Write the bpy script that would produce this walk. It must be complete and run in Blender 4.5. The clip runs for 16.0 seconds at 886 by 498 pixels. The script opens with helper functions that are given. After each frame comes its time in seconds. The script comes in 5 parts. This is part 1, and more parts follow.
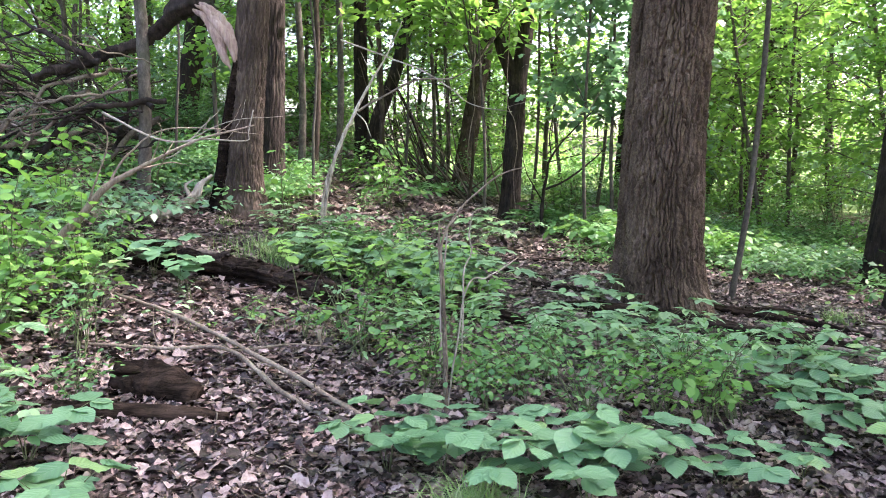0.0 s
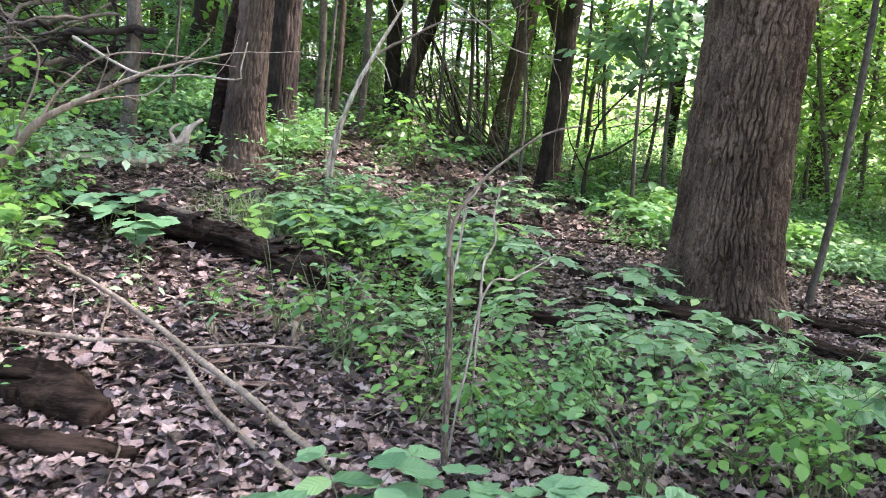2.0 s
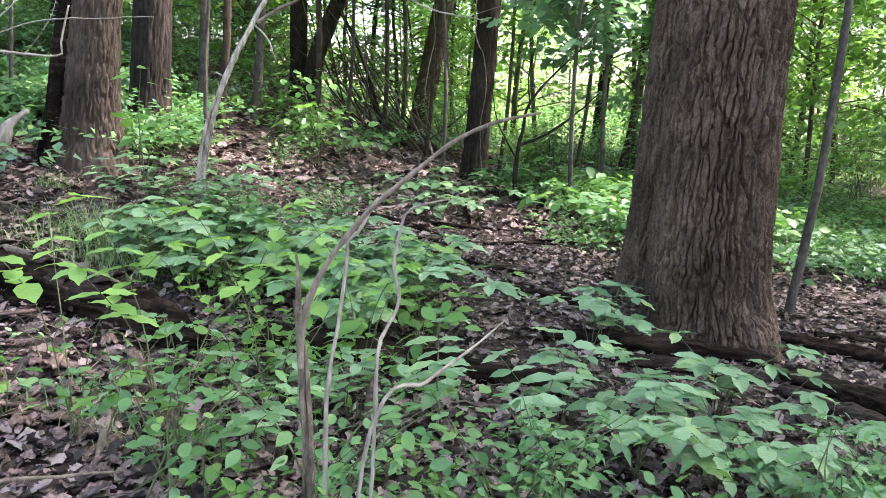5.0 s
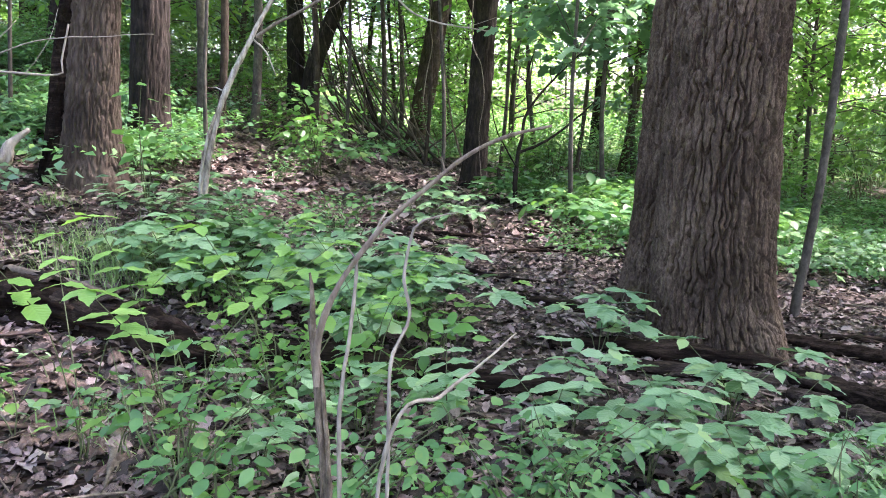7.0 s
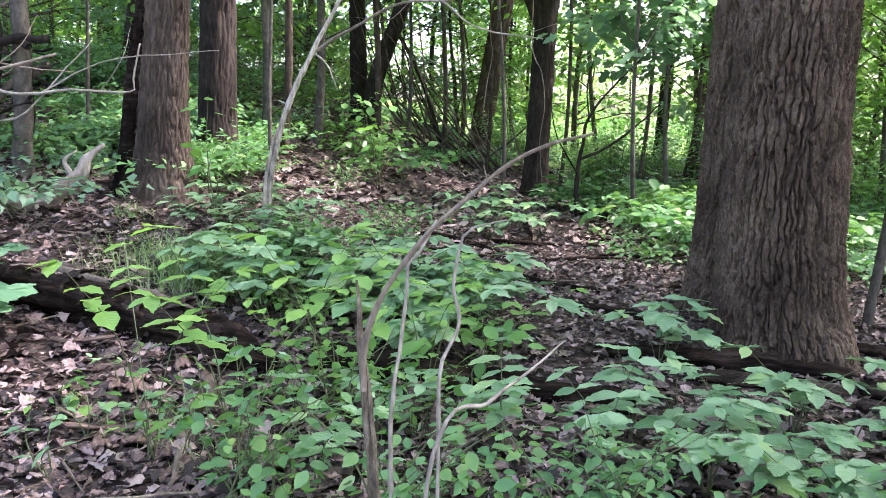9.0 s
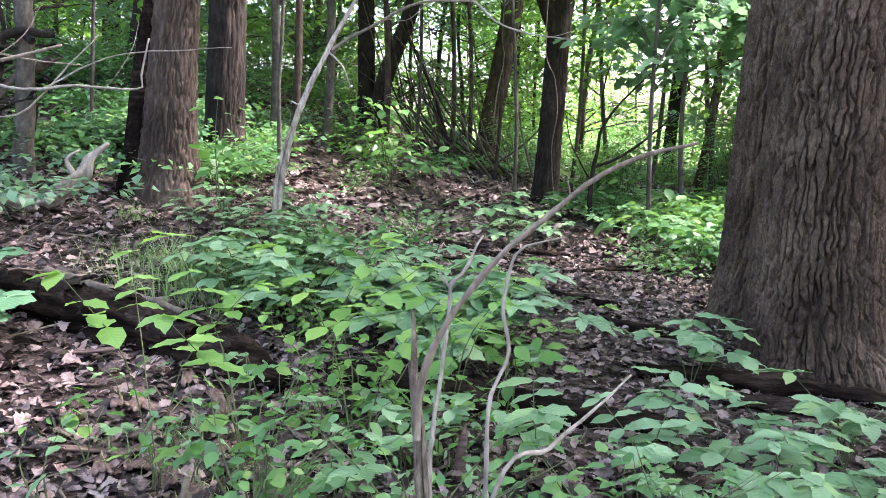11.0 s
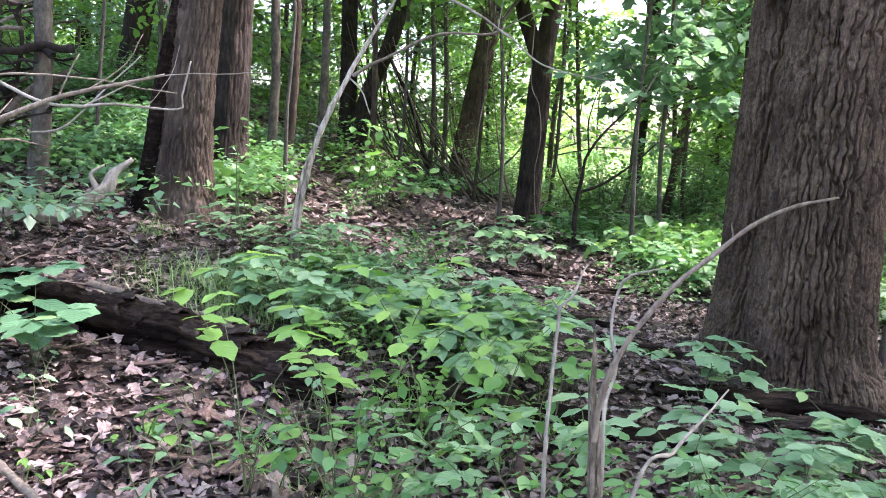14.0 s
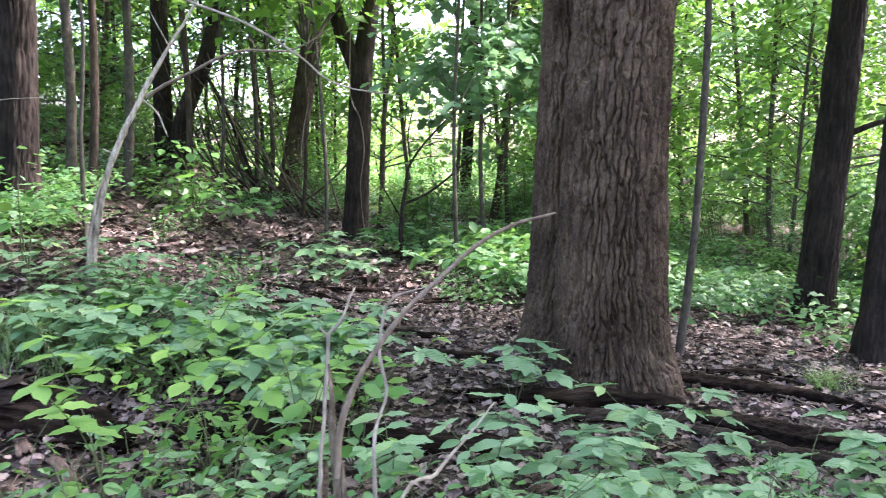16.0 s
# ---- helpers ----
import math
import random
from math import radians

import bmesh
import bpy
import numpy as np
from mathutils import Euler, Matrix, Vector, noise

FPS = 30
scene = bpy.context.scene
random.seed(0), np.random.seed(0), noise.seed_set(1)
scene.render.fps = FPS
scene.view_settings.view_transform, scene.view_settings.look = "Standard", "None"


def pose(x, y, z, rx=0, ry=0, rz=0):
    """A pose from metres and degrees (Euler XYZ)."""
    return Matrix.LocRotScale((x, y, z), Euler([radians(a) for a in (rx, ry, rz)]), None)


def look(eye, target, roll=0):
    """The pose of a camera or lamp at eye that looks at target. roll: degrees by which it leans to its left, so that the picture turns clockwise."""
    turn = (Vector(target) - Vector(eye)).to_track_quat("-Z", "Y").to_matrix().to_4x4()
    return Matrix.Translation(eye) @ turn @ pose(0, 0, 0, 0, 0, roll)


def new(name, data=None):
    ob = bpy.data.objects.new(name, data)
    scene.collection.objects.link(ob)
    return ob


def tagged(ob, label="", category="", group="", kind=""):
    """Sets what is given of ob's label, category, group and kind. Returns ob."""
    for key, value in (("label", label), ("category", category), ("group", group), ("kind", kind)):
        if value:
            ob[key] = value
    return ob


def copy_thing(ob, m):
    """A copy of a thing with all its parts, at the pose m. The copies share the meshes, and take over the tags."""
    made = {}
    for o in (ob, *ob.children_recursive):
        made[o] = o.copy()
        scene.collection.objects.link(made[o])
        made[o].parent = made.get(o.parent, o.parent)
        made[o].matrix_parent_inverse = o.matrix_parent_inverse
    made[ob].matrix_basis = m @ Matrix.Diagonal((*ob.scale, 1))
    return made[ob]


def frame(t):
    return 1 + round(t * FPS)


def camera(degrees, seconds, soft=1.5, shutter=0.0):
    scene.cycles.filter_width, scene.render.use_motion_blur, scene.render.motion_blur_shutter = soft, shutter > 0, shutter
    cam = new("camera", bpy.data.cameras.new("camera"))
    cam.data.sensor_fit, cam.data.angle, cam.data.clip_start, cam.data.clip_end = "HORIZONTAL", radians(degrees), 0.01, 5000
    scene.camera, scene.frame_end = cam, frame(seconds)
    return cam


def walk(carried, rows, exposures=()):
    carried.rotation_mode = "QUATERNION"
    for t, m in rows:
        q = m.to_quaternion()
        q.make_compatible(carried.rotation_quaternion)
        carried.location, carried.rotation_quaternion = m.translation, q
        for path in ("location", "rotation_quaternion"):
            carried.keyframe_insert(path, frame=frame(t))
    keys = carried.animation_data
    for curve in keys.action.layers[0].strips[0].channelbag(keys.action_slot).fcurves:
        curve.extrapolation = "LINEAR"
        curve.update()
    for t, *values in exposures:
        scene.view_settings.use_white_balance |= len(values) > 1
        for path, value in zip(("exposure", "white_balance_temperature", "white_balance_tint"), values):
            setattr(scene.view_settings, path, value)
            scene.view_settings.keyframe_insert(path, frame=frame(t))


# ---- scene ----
cam = camera(59.6, 16.0, soft=0.95, shutter=0.25)
METRES, EYE, TILT, LEAN, TURN = 4.2, 1.5, -7.0, 0.0, 0.0
ROWS = [
    (0.0, 0.0, 0.0, 0.0, -0.0, 0.0, -0.0),
    (0.5, -0.0088, 0.0548, 0.0046, 1.36, -0.95, -1.18),
    (1.0, -0.0022, 0.1134, 0.0022, 2.36, -1.73, -2.42),
    (1.5, 0.0228, 0.2012, 0.012, 3.43, -2.13, -3.36),
    (2.0, 0.0179, 0.2942, 0.0219, 2.43, -2.78, -3.65),
    (2.5, 0.0242, 0.3835, 0.0331, 0.53, -3.09, -3.44),
    (3.0, 0.0527, 0.4597, 0.0457, -0.75, -3.13, -3.1),
    (3.5, 0.0573, 0.5341, 0.0505, -1.94, -2.71, -2.6),
    (4.0, 0.0452, 0.5952, 0.0641, -2.06, -3.16, -2.14),
    (4.5, 0.042, 0.6143, 0.0626, -2.61, -3.86, -2.06),
    (7.0, 0.0356, 0.617, 0.0662, -3.04, -3.26, -0.46),
    (7.5, 0.0276, 0.6086, 0.0653, -0.31, -2.97, -0.48),
    (8.0, 0.0259, 0.6064, 0.0652, 1.74, -2.78, -0.33),
    (8.5, 0.0304, 0.6161, 0.0659, 2.18, -2.49, -0.11),
    (9.0, 0.0449, 0.6109, 0.0665, 1.67, -2.69, 0.07),
    (11.5, 0.0049, 0.6703, 0.0718, 2.13, -2.31, -1.52),
    (12.0, -0.0055, 0.6333, 0.0659, 2.59, -2.49, -2.14),
    (12.5, -0.0318, 0.621, 0.0703, 1.06, -2.05, -2.45),
    (13.0, -0.076, 0.6225, 0.0787, -0.76, -0.98, -2.8),
    (13.5, -0.0914, 0.618, 0.0797, -1.18, -0.42, -2.88),
    (14.0, -0.0901, 0.6095, 0.0764, -1.81, -0.93, -2.35),
    (14.5, -0.0814, 0.6161, 0.0782, -3.64, -1.3, -1.72),
    (15.0, -0.0752, 0.6252, 0.0805, -6.25, -0.93, -0.98),
    (15.5, -0.0647, 0.6231, 0.0827, -9.48, -0.36, 0.22),
    (16.0, -0.0337, 0.6143, 0.0861, -13.11, -0.03, 1.59),
]
walk(cam, [(t, pose(0, 0, EYE, TILT, LEAN, TURN) @ pose(METRES * x, METRES * y, METRES * z, 90 + pitch, roll, yaw)) for t, x, y, z, yaw, pitch, roll in ROWS], [(0, 3.0, 6480, 26), (4, 3.0, 6450, 24), (8, 3.0, 6200, 27), (14, 3.0, 6200, 28), (16, 3.0, 6200, 27)])

# ---- world, sun ----
SUN_ELEV, SUN_TURN = 56.0, 75.0
world = bpy.data.worlds.new("World")
scene.world = world
world.use_nodes = True
wn = world.node_tree.nodes
sky = wn.new("ShaderNodeTexSky")
sky.sky_type = "NISHITA"
sky.sun_disc = False
sky.sun_elevation, sky.sun_rotation = radians(SUN_ELEV), radians(SUN_TURN)
sky.dust_density = 4.0
world.node_tree.links.new(sky.outputs[0], wn["Background"].inputs[0])
wn["Background"].inputs[1].default_value = 0.15
sun = new("sun", bpy.data.lights.new("sun", "SUN"))
sun.data.energy, sun.data.angle, sun.data.color = 3.5, radians(3.0), (1.0, 0.96, 0.9)
sx, sy = math.sin(radians(SUN_TURN)), math.cos(radians(SUN_TURN))
ch, sh = math.cos(radians(SUN_ELEV)), math.sin(radians(SUN_ELEV))
sun.matrix_world = look((sx * ch * 60, sy * ch * 60, sh * 60), (0, 0, 0))


# ---- materials ----
def material(name):
    m = bpy.data.materials.new(name)
    m.use_nodes = True
    m.node_tree.nodes.clear()
    return m, m.node_tree.nodes, m.node_tree.links


def ramp_node(n, stops):
    r = n.new("ShaderNodeValToRGB")
    e = r.color_ramp.elements
    while len(e) < len(stops):
        e.new(0.5)
    for el, (p, c) in zip(e, stops):
        el.position, el.color = p, (*c, 1)
    return r


def noise_node(n, l, vec, scale, detail=6, rough=0.6):
    t = n.new("ShaderNodeTexNoise")
    t.inputs["Scale"].default_value, t.inputs["Detail"].default_value, t.inputs["Roughness"].default_value = scale, detail, rough
    l.new(vec, t.inputs["Vector"])
    return t


def bark_material(name, stops, stretch=(1, 1, 0.18), scale=26.0, bump=0.012, moss=0.0, rough=0.92, shine=0.25):
    """Bark or dead wood: grain stretched along z, blotches at a larger size, fine relief."""
    m, n, l = material(name)
    co = n.new("ShaderNodeTexCoord")
    mp = n.new("ShaderNodeMapping")
    mp.inputs["Scale"].default_value = stretch
    l.new(co.outputs["Object"], mp.inputs["Vector"])
    fine = noise_node(n, l, mp.outputs[0], scale, 8, 0.7)
    big = noise_node(n, l, co.outputs["Object"], 2.3, 4)
    mix = n.new("ShaderNodeMath")
    mix.operation = "MULTIPLY_ADD"
    l.new(big.outputs[0], mix.inputs[0])
    mix.inputs[1].default_value = 0.45
    sub = n.new("ShaderNodeMath")
    sub.operation = "MULTIPLY"
    l.new(fine.outputs[0], sub.inputs[0])
    sub.inputs[1].default_value = 0.6
    l.new(sub.outputs[0], mix.inputs[2])
    r = ramp_node(n, [(0.525 + (p - 0.5) * 0.6, col) for p, col in stops])
    l.new(mix.outputs[0], r.inputs[0])
    colour = r.outputs[0]
    if moss > 0:
        mz = noise_node(n, l, co.outputs["Object"], 3.7, 5)
        mr = n.new("ShaderNodeMapRange")
        mr.inputs[1].default_value, mr.inputs[2].default_value, mr.inputs[4].default_value = 0.52, 0.72, moss
        l.new(mz.outputs[0], mr.inputs[0])
        mc = n.new("ShaderNodeMixRGB")
        l.new(mr.outputs[0], mc.inputs[0])
        l.new(colour, mc.inputs[1])
        mc.inputs[2].default_value = (0.085, 0.11, 0.045, 1)
        colour = mc.outputs[0]
    b = n.new("ShaderNodeBsdfPrincipled")
    b.inputs["Roughness"].default_value = rough
    b.inputs["Specular IOR Level"].default_value = shine
    l.new(colour, b.inputs["Base Color"])
    bp = n.new("ShaderNodeBump")
    bp.inputs["Distance"].default_value, bp.inputs["Strength"].default_value = bump, 0.9
    l.new(fine.outputs[0], bp.inputs["Height"])
    l.new(bp.outputs[0], b.inputs["Normal"])
    o = n.new("ShaderNodeOutputMaterial")
    l.new(b.outputs[0], o.inputs[0])
    return m


def leaf_material(name, stops, through_colour, share=0.35, gloss=0.5, pieces=False, mottled=60.0):
    """Thin leaf: coloured by a chance number for each leaf, part of the light passes through."""
    m, n, l = material(name)
    if pieces:
        g = n.new("ShaderNodeObjectInfo")
        chance = g.outputs["Random"]
    else:
        g = n.new("ShaderNodeNewGeometry")
        chance = g.outputs["Random Per Island"]
    co = n.new("ShaderNodeTexCoord")
    nz = noise_node(n, l, co.outputs["Object"], mottled, 4)
    add = n.new("ShaderNodeMath")
    add.operation = "MULTIPLY_ADD"
    l.new(nz.outputs[0], add.inputs[0])
    add.inputs[1].default_value = 1.1 if share <= 0 else 0.5
    sub = n.new("ShaderNodeMath")
    sub.operation = "MULTIPLY_ADD"
    l.new(chance, sub.inputs[0])
    sub.inputs[1].default_value, sub.inputs[2].default_value = (0.85, -0.46) if share <= 0 else (0.9, -0.2)
    l.new(sub.outputs[0], add.inputs[2])
    r = ramp_node(n, stops)
    l.new(add.outputs[0], r.inputs[0])
    b = n.new("ShaderNodeBsdfPrincipled")
    b.inputs["Roughness"].default_value = gloss
    if pieces and share > 0:
        xyz = n.new("ShaderNodeSeparateXYZ")
        l.new(co.outputs["Object"], xyz.inputs[0])
        ab = n.new("ShaderNodeMath")
        ab.operation = "ABSOLUTE"
        l.new(xyz.outputs["X"], ab.inputs[0])
        slant = n.new("ShaderNodeMath")
        slant.operation = "MULTIPLY_ADD"
        l.new(ab.outputs[0], slant.inputs[0])
        slant.inputs[1].default_value = -0.8
        l.new(xyz.outputs["Y"], slant.inputs[2])
        vein = n.new("ShaderNodeMath")
        vein.operation = "PINGPONG"
        l.new(slant.outputs[0], vein.inputs[0])
        vein.inputs[1].default_value = 0.07
        rib = n.new("ShaderNodeMath")
        rib.operation = "MINIMUM"
        l.new(vein.outputs[0], rib.inputs[0])
        l.new(ab.outputs[0], rib.inputs[1])
        vb = n.new("ShaderNodeBump")
        vb.inputs["Distance"].default_value, vb.inputs["Strength"].default_value = 0.2, 0.16
        l.new(rib.outputs[0], vb.inputs["Height"])
        l.new(vb.outputs[0], b.inputs["Normal"])
    b.inputs["Specular IOR Level"].default_value = 0.4
    l.new(r.outputs[0], b.inputs["Base Color"])
    o = n.new("ShaderNodeOutputMaterial")
    if share <= 0:
        bp = n.new("ShaderNodeBump")
        bp.inputs["Distance"].default_value, bp.inputs["Strength"].default_value = 0.006, 0.8
        l.new(nz.outputs[0], bp.inputs["Height"])
        l.new(bp.outputs[0], b.inputs["Normal"])
        l.new(b.outputs[0], o.inputs[0])
        return m
    tr = n.new("ShaderNodeBsdfTranslucent")
    tint = n.new("ShaderNodeMixRGB")
    tint.blend_type = "MIX"
    tint.inputs[0].default_value = 0.7
    l.new(r.outputs[0], tint.inputs[1])
    tint.inputs[2].default_value = (*through_colour, 1)
    l.new(tint.outputs[0], tr.inputs[0])
    mx = n.new("ShaderNodeMixShader")
    mx.inputs[0].default_value = share
    l.new(b.outputs[0], mx.inputs[1])
    l.new(tr.outputs[0], mx.inputs[2])
    l.new(mx.outputs[0], o.inputs[0])
    return m


def ground_material():
    m, n, l = material("soil")
    co = n.new("ShaderNodeTexCoord")
    big = noise_node(n, l, co.outputs["Object"], 1.1, 5)
    vor = n.new("ShaderNodeTexVoronoi")
    vor.inputs["Scale"].default_value = 22.0
    warp = noise_node(n, l, co.outputs["Object"], 9.0, 3)
    wm = n.new("ShaderNodeMixRGB")
    wm.inputs[0].default_value = 0.12
    l.new(co.outputs["Object"], wm.inputs[1])
    l.new(warp.outputs[1], wm.inputs[2])
    l.new(wm.outputs[0], vor.inputs["Vector"])
    sep = n.new("ShaderNodeSeparateColor")
    l.new(vor.outputs["Color"], sep.inputs[0])
    leafy = ramp_node(n, [(0.0, (0.012, 0.008, 0.006)), (0.4, (0.045, 0.03, 0.025)), (0.75, (0.11, 0.078, 0.068)), (1.0, (0.2, 0.15, 0.138))])
    l.new(sep.outputs[0], leafy.inputs[0])
    dark = ramp_node(n, [(0.3, (0.008, 0.006, 0.005)), (0.7, (0.03, 0.021, 0.017))])
    l.new(big.outputs[0], dark.inputs[0])
    mask = n.new("ShaderNodeMapRange")
    mask.inputs[1].default_value, mask.inputs[2].default_value = 0.3, 0.46
    l.new(big.outputs[0], mask.inputs[0])
    mx = n.new("ShaderNodeMixRGB")
    l.new(mask.outputs[0], mx.inputs[0])
    l.new(dark.outputs[0], mx.inputs[1])
    l.new(leafy.outputs[0], mx.inputs[2])
    place = n.new("ShaderNodeSeparateXYZ")
    l.new(co.outputs["Object"], place.inputs[0])
    beyond = n.new("ShaderNodeMapRange")
    beyond.inputs[1].default_value, beyond.inputs[2].default_value = 18.0, 23.0
    l.new(place.outputs["Y"], beyond.inputs[0])
    grass = ramp_node(n, [(0.3, (0.09, 0.17, 0.04)), (0.7, (0.17, 0.26, 0.07))])
    l.new(warp.outputs[0], grass.inputs[0])
    field = n.new("ShaderNodeMixRGB")
    l.new(beyond.outputs[0], field.inputs[0])
    l.new(mx.outputs[0], field.inputs[1])
    l.new(grass.outputs[0], field.inputs[2])
    b = n.new("ShaderNodeBsdfPrincipled")
    b.inputs["Roughness"].default_value = 0.95
    b.inputs["Specular IOR Level"].default_value = 0.2
    l.new(field.outputs[0], b.inputs["Base Color"])
    bp = n.new("ShaderNodeBump")
    bp.inputs["Distance"].default_value = 0.02
    l.new(vor.outputs["Distance"], bp.inputs["Height"])
    l.new(bp.outputs[0], b.inputs["Normal"])
    o = n.new("ShaderNodeOutputMaterial")
    l.new(b.outputs[0], o.inputs[0])
    return m


SOIL = ground_material()
OAK = bark_material("oak_bark", [(0.25, (0.022, 0.014, 0.009)), (0.5, (0.08, 0.053, 0.035)), (0.75, (0.205, 0.146, 0.103))], bump=0.01, scale=85, stretch=(1, 1, 0.4))
BROWN = bark_material("brown_bark", [(0.25, (0.018, 0.012, 0.009)), (0.5, (0.062, 0.044, 0.033)), (0.75, (0.145, 0.109, 0.085))], bump=0.012)
DARK = bark_material("dark_bark", [(0.25, (0.007, 0.005, 0.004)), (0.5, (0.026, 0.0185, 0.0145)), (0.78, (0.07, 0.052, 0.041))], bump=0.014)
GREY = bark_material("grey_bark", [(0.25, (0.03, 0.025, 0.02)), (0.5, (0.078, 0.066, 0.054)), (0.75, (0.15, 0.132, 0.11))], stretch=(1, 1, 0.5), scale=30, bump=0.004, moss=0.35)
PALE = bark_material("pale_dead_wood", [(0.25, (0.13, 0.108, 0.088)), (0.5, (0.28, 0.24, 0.2)), (0.75, (0.44, 0.39, 0.335))], stretch=(1, 1, 0.3), scale=34, bump=0.003)
BLEACHED = bark_material("bleached_wood", [(0.3, (0.1, 0.082, 0.065)), (0.5, (0.3, 0.26, 0.215)), (0.7, (0.52, 0.47, 0.4))], stretch=(1, 1, 0.25), scale=40, bump=0.006)
STICK = bark_material("stick_bark", [(0.25, (0.075, 0.056, 0.043)), (0.5, (0.185, 0.145, 0.113)), (0.75, (0.33, 0.275, 0.22))], stretch=(1, 1, 0.25), scale=60, bump=0.004)
TWIG = bark_material("twig_bark", [(0.25, (0.06, 0.045, 0.036)), (0.5, (0.15, 0.118, 0.092)), (0.75, (0.27, 0.22, 0.175))], stretch=(1, 1, 1), scale=40, bump=0.002)
ROTTEN = bark_material("rotten_wood", [(0.3, (0.004, 0.003, 0.0025)), (0.5, (0.012, 0.008, 0.006)), (0.7, (0.05, 0.034, 0.026))], stretch=(0.15, 1, 1), scale=30, bump=0.02, shine=0.06)
CRUST = bark_material("rotten_bark", [(0.3, (0.008, 0.006, 0.005)), (0.5, (0.03, 0.021, 0.017)), (0.7, (0.095, 0.07, 0.058))], stretch=(0.2, 1, 1), scale=60, bump=0.012, shine=0.1)
BARKFLAKE = bark_material("bark_flake", [(0.25, (0.05, 0.031, 0.025)), (0.5, (0.16, 0.105, 0.087)), (0.75, (0.32, 0.235, 0.2))], stretch=(0.15, 1, 1), scale=70, bump=0.006)
SHRUBWOOD = bark_material("shrub_bark", [(0.3, (0.045, 0.034, 0.024)), (0.5, (0.145, 0.112, 0.082)), (0.7, (0.31, 0.25, 0.19))], stretch=(1, 1, 0.3), scale=90, bump=0.006)
SPLIT = bark_material("split_wood", [(0.25, (0.16, 0.1, 0.085)), (0.5, (0.36, 0.25, 0.21)), (0.75, (0.52, 0.4, 0.34))], stretch=(1, 1, 0.15), scale=30, bump=0.008)
STEM = bark_material("green_stem", [(0.3, (0.06, 0.075, 0.035)), (0.7, (0.14, 0.16, 0.075))], stretch=(1, 1, 0.5), scale=50, bump=0.001, rough=0.6)
HERB = leaf_material("herb_leaf", [(0.0, (0.095, 0.2, 0.09)), (0.45, (0.185, 0.315, 0.165)), (0.8, (0.255, 0.39, 0.215)), (1.0, (0.31, 0.43, 0.15))], (0.2, 0.44, 0.1), 0.22, 0.32, pieces=True)
BLUEGREEN = leaf_material("blue_green_leaf", [(0.0, (0.075, 0.175, 0.09)), (0.5, (0.13, 0.26, 0.135)), (0.9, (0.175, 0.32, 0.165)), (1.0, (0.28, 0.4, 0.12))], (0.17, 0.36, 0.12), 0.22, 0.36, pieces=True)
BRIGHT = leaf_material("bright_leaf", [(0.0, (0.13, 0.26, 0.06)), (0.5, (0.19, 0.36, 0.1)), (1.0, (0.27, 0.44, 0.12))], (0.32, 0.6, 0.07), 0.4, 0.4, pieces=True)
LOW = leaf_material("low_leaf", [(0.0, (0.06, 0.15, 0.06)), (0.5, (0.105, 0.24, 0.09)), (0.85, (0.15, 0.29, 0.1)), (1.0, (0.23, 0.33, 0.08))], (0.14, 0.36, 0.05), 0.34, 0.45)
FRESH = leaf_material("fresh_leaf", [(0.0, (0.06, 0.16, 0.035)), (0.5, (0.1, 0.24, 0.055)), (1.0, (0.18, 0.32, 0.075))], (0.22, 0.46, 0.07), 0.36, 0.42)
CROWN = leaf_material("crown_leaf", [(0.0, (0.04, 0.115, 0.03)), (0.5, (0.08, 0.195, 0.045)), (1.0, (0.155, 0.29, 0.068))], (0.33, 0.6, 0.1), 0.5, 0.45, mottled=8.0)
MAPLE = leaf_material("maple_leaf", [(0.0, (0.075, 0.16, 0.09)), (0.5, (0.13, 0.245, 0.15)), (1.0, (0.2, 0.33, 0.21))], (0.24, 0.46, 0.18), 0.4, 0.34)
GRASS = leaf_material("grass_blade", [(0.0, (0.11, 0.21, 0.07)), (0.5, (0.21, 0.33, 0.13)), (1.0, (0.36, 0.42, 0.22))], (0.28, 0.46, 0.09), 0.3, 0.5)
BROWN_STOPS = [(0.0, (0.009, 0.006, 0.005)), (0.38, (0.04, 0.025, 0.022)), (0.58, (0.195, 0.13, 0.119)), (0.8, (0.29, 0.211, 0.197)), (1.0, (0.36, 0.286, 0.27))]
DRY = leaf_material("dry_leaf", BROWN_STOPS, (0.2, 0.1, 0.05), 0.0, 0.6, mottled=45)
DRYONE = leaf_material("dry_leaf_single", BROWN_STOPS, (0.2, 0.1, 0.05), 0.0, 0.6, pieces=True, mottled=45)


# ---- mesh helpers ----
def fast_mesh(name, verts, faces, mat, smooth=True):
    """A mesh of many faces with the same number of corners, from arrays."""
    verts, faces = np.asarray(verts, np.float32), np.asarray(faces, np.int32)
    k = faces.shape[1]
    me = bpy.data.meshes.new(name)
    me.vertices.add(len(verts))
    me.vertices.foreach_set("co", verts.ravel())
    me.loops.add(faces.size)
    me.loops.foreach_set("vertex_index", faces.ravel())
    me.polygons.add(len(faces))
    me.polygons.foreach_set("loop_start", np.arange(len(faces), dtype=np.int32) * k)
    me.polygons.foreach_set("use_smooth", np.full(len(faces), smooth))
    me.materials.append(mat)
    me.update(calc_edges=True)
    return me


def part(name, me, parent=None, label="", m=None):
    ob = new(name, me)
    if parent is not None:
        ob.parent = parent
    if m is not None:
        ob.matrix_basis = m
    return tagged(ob, label)


def thing(name, at, label, category, group="", kind=""):
    ob = new(name)
    ob.location = at
    ob.empty_display_size = 0.1
    return tagged(ob, label, category, group, kind)


